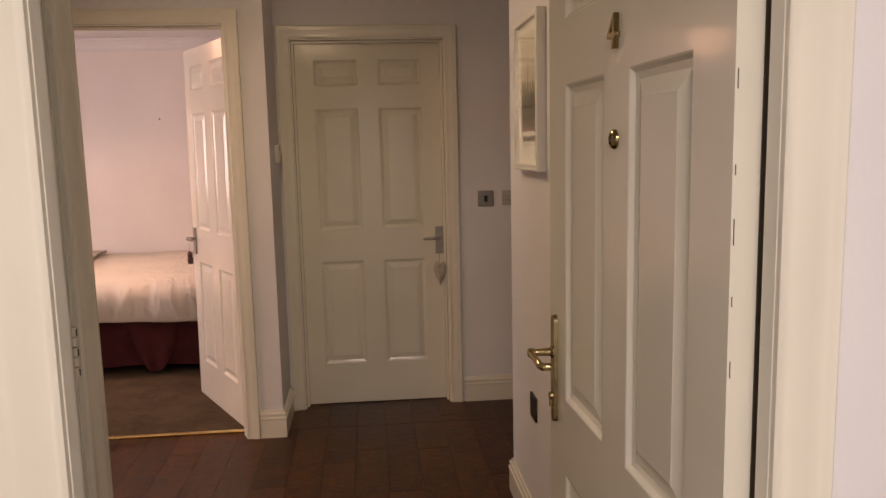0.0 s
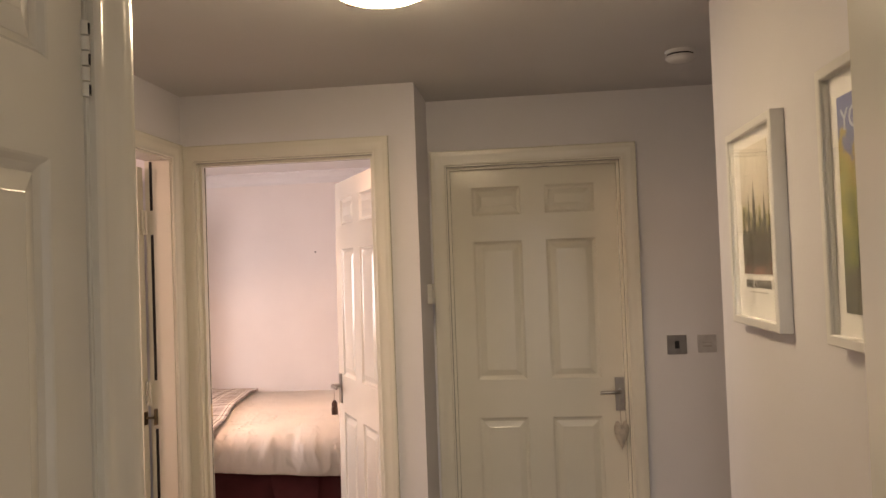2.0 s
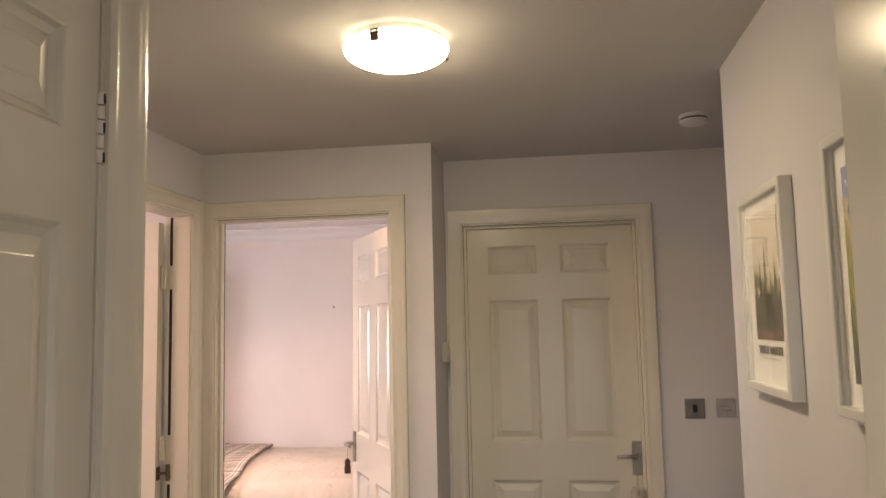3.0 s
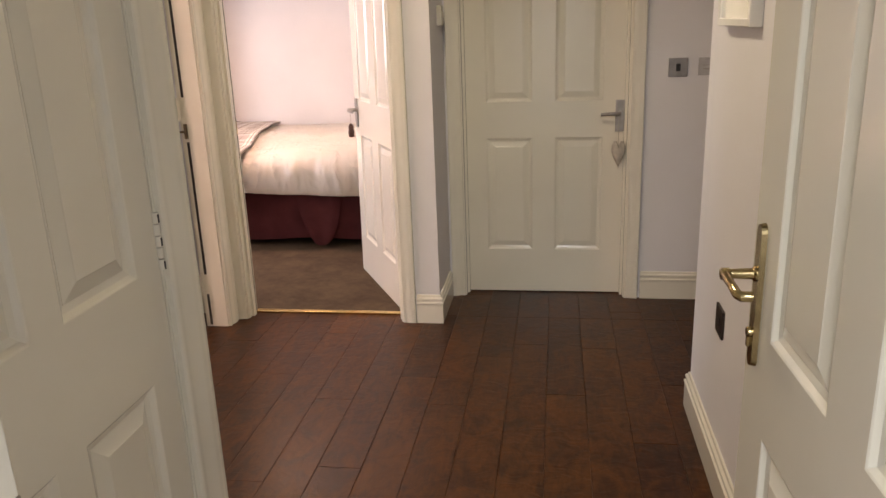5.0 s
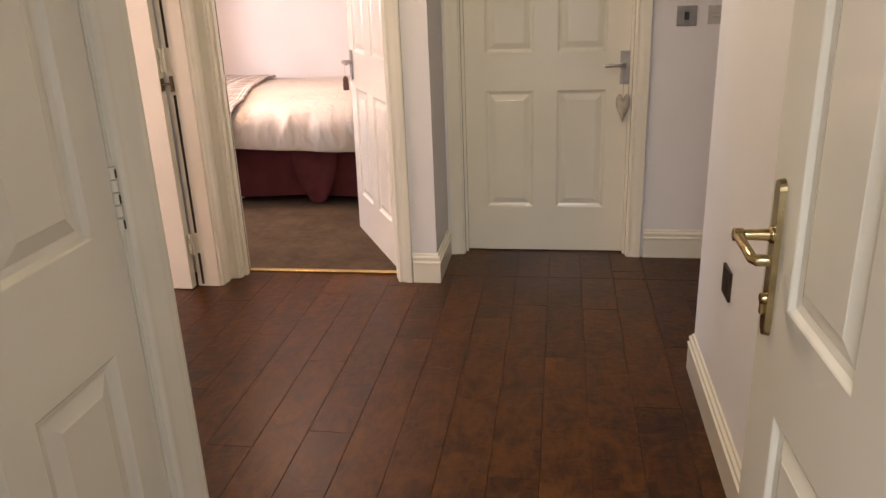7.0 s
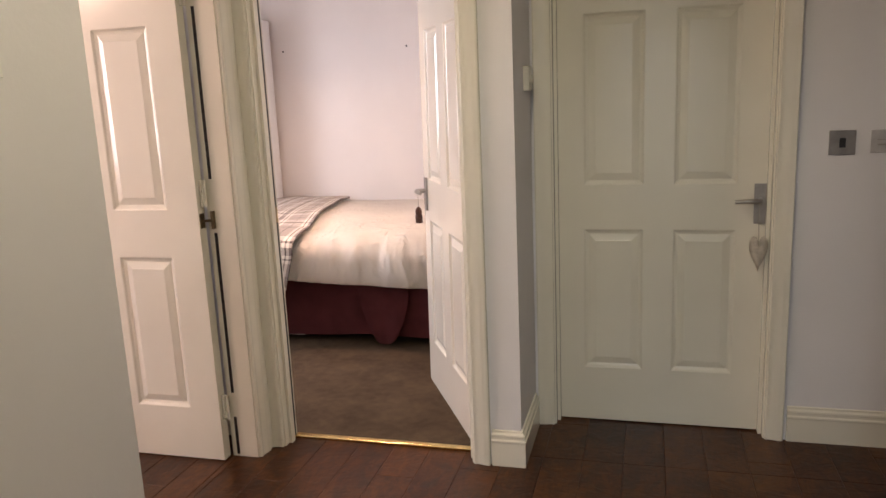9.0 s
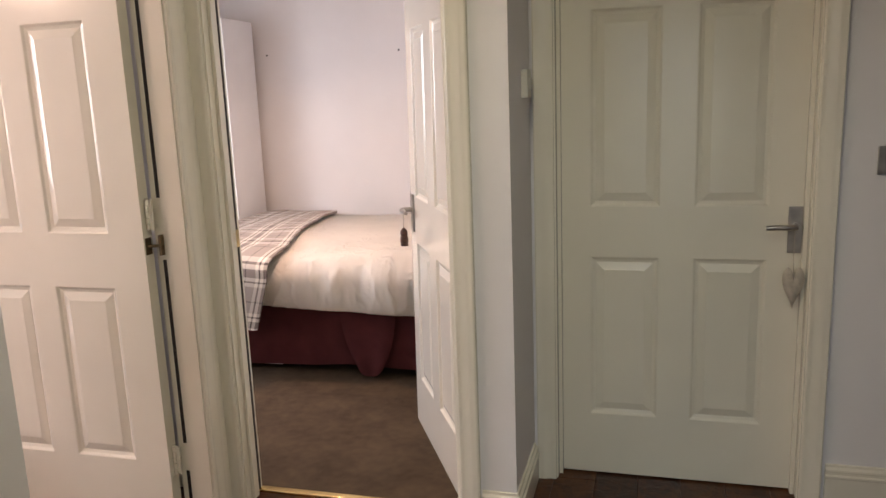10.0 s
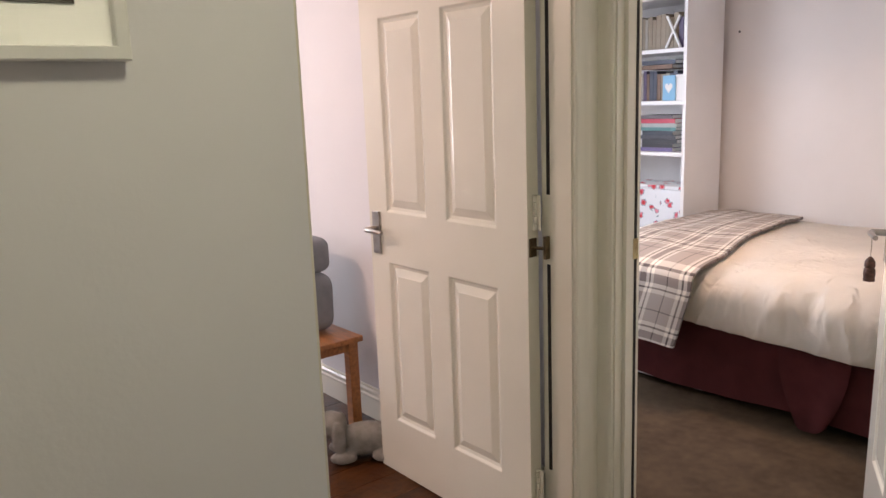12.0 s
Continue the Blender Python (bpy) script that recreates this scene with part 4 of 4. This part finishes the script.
def book(w, d, h, m, color, label):
    ob = empty("book", m, label, "book", "books in the bookcase")
    k = "%.2f_%.2f_%.2f" % color
    mat_b = bpy.data.materials.get("cover_" + k) or surface("cover_" + k, color, 0.45, vary=0.06, scale=20, bump=0.02)
    part("pages", boxed(0.002, w - 0.002, 0.004, d - 0.003, 0.003, h - 0.003), MATBOARD, ob)
    bm = boxed(0, 0.002, 0, d, 0, h)
    box(bm, w - 0.002, w, 0, d, 0, h)
    box(bm, 0.002, w - 0.002, 0, 0.003, 0, h)
    part("cover", bm, mat_b, ob)
    return ob


rnd = random.Random(5)
DULL = [((0.06, 0.055, 0.06), "dark grey"), ((0.30, 0.24, 0.17), "tan"), ((0.10, 0.07, 0.14), "deep purple"), ((0.36, 0.33, 0.28), "stone grey"), ((0.05, 0.06, 0.09), "navy"), ((0.17, 0.09, 0.05), "brown")]
x = 0.30
while x < 0.715:
    w = rnd.uniform(0.016, 0.032)
    c, nm = rnd.choice(DULL)
    book(w, 0.19, rnd.uniform(0.17, 0.20), pose(-3.10 + x, 6.05, 1.604), c, nm + " book standing upright on a shelf")
    x += w + 0.002
x = 0.30
while x < 0.70:
    w = rnd.uniform(0.018, 0.034)
    c, nm = rnd.choice(DULL)
    book(w, 0.17, rnd.uniform(0.15, 0.175), pose(-3.10 + x, 6.09, 1.313), c, nm + " book standing behind a card")
    x += w + 0.002
for k in range(2):
    z = 1.313 + 0.182 + 0.026 * k
    book(0.024, 0.17, 0.23, pose(-3.10 + 0.42 + 0.02 * k, 6.06, z + 0.024, 0, 90, 0), DULL[(k * 5 + 5) % 6][0], "book lying flat on top of upright ones")
STACK = [((0.16, 0.12, 0.26), "purple"), ((0.03, 0.03, 0.035), "black"), ((0.03, 0.03, 0.035), "black"), ((0.06, 0.06, 0.07), "charcoal"), ((0.03, 0.035, 0.05), "black"), ((0.08, 0.23, 0.22), "teal"), ((0.35, 0.38, 0.37), "pale grey"), ((0.55, 0.05, 0.09), "crimson"), ((0.10, 0.08, 0.09), "dark")]
z = 1.019
for k, (c, nm) in enumerate(STACK):
    h = rnd.uniform(0.018, 0.026)
    book(h, 0.16, 0.24 + rnd.uniform(-0.03, 0.02), pose(-3.10 + 0.46 + rnd.uniform(-0.015, 0.015), 6.03 + rnd.uniform(0, 0.012), z + h, 0, 90, 0), c, nm + " book lying in a stack")
    z += h + 0.0005

xlet = empty("letter_ornament", pose(-2.43, 6.035, 1.604), "white wooden letter X standing on a shelf", "ornament")
for s in (-1, 1):
    bm = boxed(-0.0062, 0.0062, -0.006 + 0.004 * s, 0.006 + 0.004 * s, 0.0, 0.198, bevel=0.002)
    part("stroke", bm, SHELFWHITE, xlet, at=pose(-0.05 * s, 0, 0.004, 0, 27 * s, 0))
card = empty("greeting_card", pose(-2.485, 6.02, 1.313), "folded blue card with a pale heart on a shelf", "card")
CARDBLUE = surface("card_blue", (0.22, 0.47, 0.68), 0.6, vary=0.05, bump=0.0)
bm = bmesh.new()
box(bm, 0, 0.082, 0, 0.002, 0, 0.142)
box(bm, 0.080, 0.082, 0.002, 0.05, 0, 0.142)
part("sheet", bm, CARDBLUE, card)
bm = bmesh.new()
bm.faces.new([bm.verts.new((0.041 + x * 0.75, -0.001, 0.098 + z * 0.42)) for x, z in ring])
part("heart", bm, MATBOARD, card)
keepsake = empty("white_box", pose(-2.405, 6.03, 1.313), "small white card box on a shelf", "box")
part("body", boxed(0, 0.07, 0, 0.10, 0, 0.13, bevel=0.002), MATBOARD, keepsake)
part("lid", boxed(-0.002, 0.072, -0.002, 0.102, 0.1305, 0.145, bevel=0.002), MATBOARD, keepsake)
fb = empty("storage_box", pose(-2.738, 6.005, 0.546), "rose-print fabric storage box on a shelf", "storage box")
part("body", boxed(0, 0.40, 0, 0.25, 0, 0.255, bevel=0.006), FLORAL, fb)
part("rim", boxed(-0.003, 0.403, -0.003, 0.253, 0.2555, 0.275, bevel=0.004), FLORAL, fb)

# small nail holes in the back wall
for x, z in ((-1.321, 1.679), (-2.241, 1.689)):
    tagged(part("nail", lathe(bmesh.new(), [(0.0065, 0.0), (0.0065, -0.004), (0.003, -0.006)], 12, "Y", (x, 6.41, z)), BLACKPLASTIC), "small dark nail in the bedroom wall", "nail", "nails in the wall")

# windows that light the rooms, beyond the walls seen
for nm, x0, y0, y1 in (("window_1", -3.27, 4.1, 5.3), ("window_2", -5.07, 2.0, 3.44)):
    w = tagged(new(nm), "white window with a clear pane", "window", "", "structure")
    for a, b, c, d in ((y0, y1, 0.9, 0.95), (y0, y1, 1.95, 2.0), (y0, y0 + 0.05, 0.95, 1.95), (y1 - 0.05, y1, 0.95, 1.95)):
        part("window_frame", boxed(x0, x0 + 0.05, a, b, c, d, bevel=0.003), WHITEPLASTIC, w)
    pane = part("pane", boxed(x0 + 0.02, x0 + 0.026, y0 + 0.05, y1 - 0.05, 0.95, 1.95), GLASS, w)
    pane.visible_shadow = False

# ---- living room ----
def blob(bm, c, r, seg=20, wob=0.04, seed=0.0):
    res = bmesh.ops.create_uvsphere(bm, u_segments=seg, v_segments=seg // 2 + 2, radius=1.0)
    for v in res["verts"]:
        k = 1 + wob * noise.noise(v.co * 2.3 + Vector((seed, 0, 0)))
        v.co = Vector((v.co.x * r[0] * k, v.co.y * r[1] * k, v.co.z * r[2] * k)) + Vector(c)


table = empty("side_table", pose(-2.395, 3.80, 0), "low orange-brown varnished wooden side table", "table")
part("tabletop", boxed(-0.50, 0.012, -0.46, 0.015, 0.396, 0.420, bevel=0.005), PINE, table)
for x, y in ((-0.025, -0.025), (-0.025, -0.42), (-0.46, -0.025), (-0.46, -0.42)):
    part("leg", boxed(x - 0.022, x + 0.022, y - 0.022, y + 0.022, 0.0, 0.396, bevel=0.004), PINE, table)
part("apron", boxed(-0.46, -0.05, -0.037, -0.018, 0.356, 0.396), PINE, table)
part("apron", boxed(-0.037, -0.018, -0.40, -0.05, 0.356, 0.396), PINE, table)
for k, (z0, z1, x1, dy) in enumerate(((0.421, 0.675, -0.118, 0.0), (0.666, 0.82, -0.150, 0.01))):
    bm = bmesh.new()
    blob(bm, ((x1 - 0.45) / 2, -0.105 + dy, (z0 + z1) / 2), (1, 1, 1), 40, 0.0)
    for v in bm.verts:
        d = v.co - Vector(((x1 - 0.45) / 2, -0.105 + dy, (z0 + z1) / 2))
        q = [math.copysign(abs(c) ** e, c) for c, e in zip(d, (0.34, 0.6, 0.42))]
        v.co += Vector((q[0] * (x1 + 0.45) / 2, q[1] * 0.095, q[2] * (z1 - z0) / 2)) - d
        v.co.y += 0.006 * noise.noise(v.co * 9)
    c = part("cushion", bm, GREYCLOTH, None, smooth=True, at=table.matrix_basis.copy())
    tagged(c, "plump grey fabric cushion stacked on the table", "cushion", "grey cushions")


bm = bmesh.new()
blob(bm, (0.0, 0.0, 0.095), (0.17, 0.075, 0.085), seed=1)
blob(bm, (-0.165, -0.02, 0.185), (0.075, 0.066, 0.068), seed=2)
blob(bm, (-0.220, -0.03, 0.168), (0.048, 0.042, 0.038), seed=3)
blob(bm, (-0.125, -0.082, 0.135), (0.034, 0.018, 0.090), seed=4)
blob(bm, (-0.125, 0.055, 0.15), (0.035, 0.018, 0.07), seed=5)
blob(bm, (-0.11, -0.075, 0.035), (0.065, 0.035, 0.032), seed=6)
blob(bm, (0.09, -0.075, 0.035), (0.065, 0.035, 0.032), seed=7)
blob(bm, (-0.13, 0.06, 0.035), (0.06, 0.035, 0.032), seed=8)
blob(bm, (0.11, 0.06, 0.035), (0.06, 0.035, 0.032), seed=9)
blob(bm, (-0.19, -0.080, 0.203), (0.011, 0.008, 0.008), 10)
toy = tagged(part("soft_toy", bm, PLUSH, None, smooth=True), "grey plush animal with drooping ears on the floor", "soft toy")
toy.matrix_basis = pose(-2.185, 3.675, 0.001, 0, 0, 56) @ Matrix.Diagonal((0.80, 0.80, 0.80, 1))
fuse = toy.modifiers.new("fuse", "REMESH")
fuse.mode, fuse.voxel_size, fuse.use_smooth_shade = "VOXEL", 0.006, True

# fittings of the unseen lamps
for nm, x, y, lab in (("bedroom_ceiling_light", -1.45, 4.95, "flush white bedroom ceiling light"), ("living_ceiling_light", -2.9, 2.2, "flush white living room ceiling light")):
    r = empty(nm, pose(x, y, H), lab, "ceiling light")
    part("backplate", lathe(bmesh.new(), [(0.09, 0), (0.09, -0.02), (0.02, -0.022)], 32), WHITEPLASTIC, r, smooth=True)

# ---- floor planks ----
PW, GAPW = 0.147, 0.0002
plank_meshes = {}


def plank_mesh(w, length):
    key = (round(w, 3), round(length, 3))
    if key not in plank_meshes:
        bm = bmesh.new()
        b = 0.0019
        lo = [(0, 0), (w, 0), (w, length), (0, length)]
        hi = [(b, b), (w - b, b), (w - b, length - b), (b, length - b)]
        r0 = [bm.verts.new((x, y, -0.012)) for x, y in lo]
        r1 = [bm.verts.new((x, y, -0.0016)) for x, y in lo]
        r2 = [bm.verts.new((x, y, 0.0)) for x, y in hi]
        for p, q in ((r0, r1), (r1, r2)):
            for j in range(4):
                bm.faces.new((p[j], p[(j + 1) % 4], q[(j + 1) % 4], q[j]))
        bm.faces.new(r2)
        me = bpy.data.meshes.new("plank")
        bm.to_mesh(me)
        bm.free()
        me.materials.append(PLANK)
        plank_meshes[key] = me
    return plank_meshes[key]


floor = tagged(new("floor"), "dark brown hand-scraped wooden plank floor", "floor", "", "structure")
rnd = random.Random(11)
LENGTH = 1.2


def lay(x0, x1, y0, y1):
    k = math.floor((x0 + 0.237) / PW)
    while -0.237 + k * PW < x1 - 0.004:
        a, b = max(x0, -0.237 + k * PW), min(x1, -0.237 + (k + 1) * PW)
        start = {0: 0.86, -1: 1.39, -2: 1.85, 3: 1.21}.get(k, 0.2 + (k * 0.437) % 1.2)
        y = start - LENGTH * math.ceil((start - y0) / LENGTH)
        while y < y1 - 0.004:
            c, d = max(y0, y), min(y1, y + LENGTH)
            if d - c > 0.01 and b - a > 0.006:
                ob = new("plank", plank_mesh(b - a - GAPW, d - c - GAPW))
                ob.parent = floor
                ob.matrix_basis = pose(a, c, 0)
            y += LENGTH
        k += 1


lay(-1.29, 2.2, 0.88, 3.93)
lay(-0.158, 2.2, 3.93, 4.40)
lay(-4.2, -1.29, 1.6, 3.915)
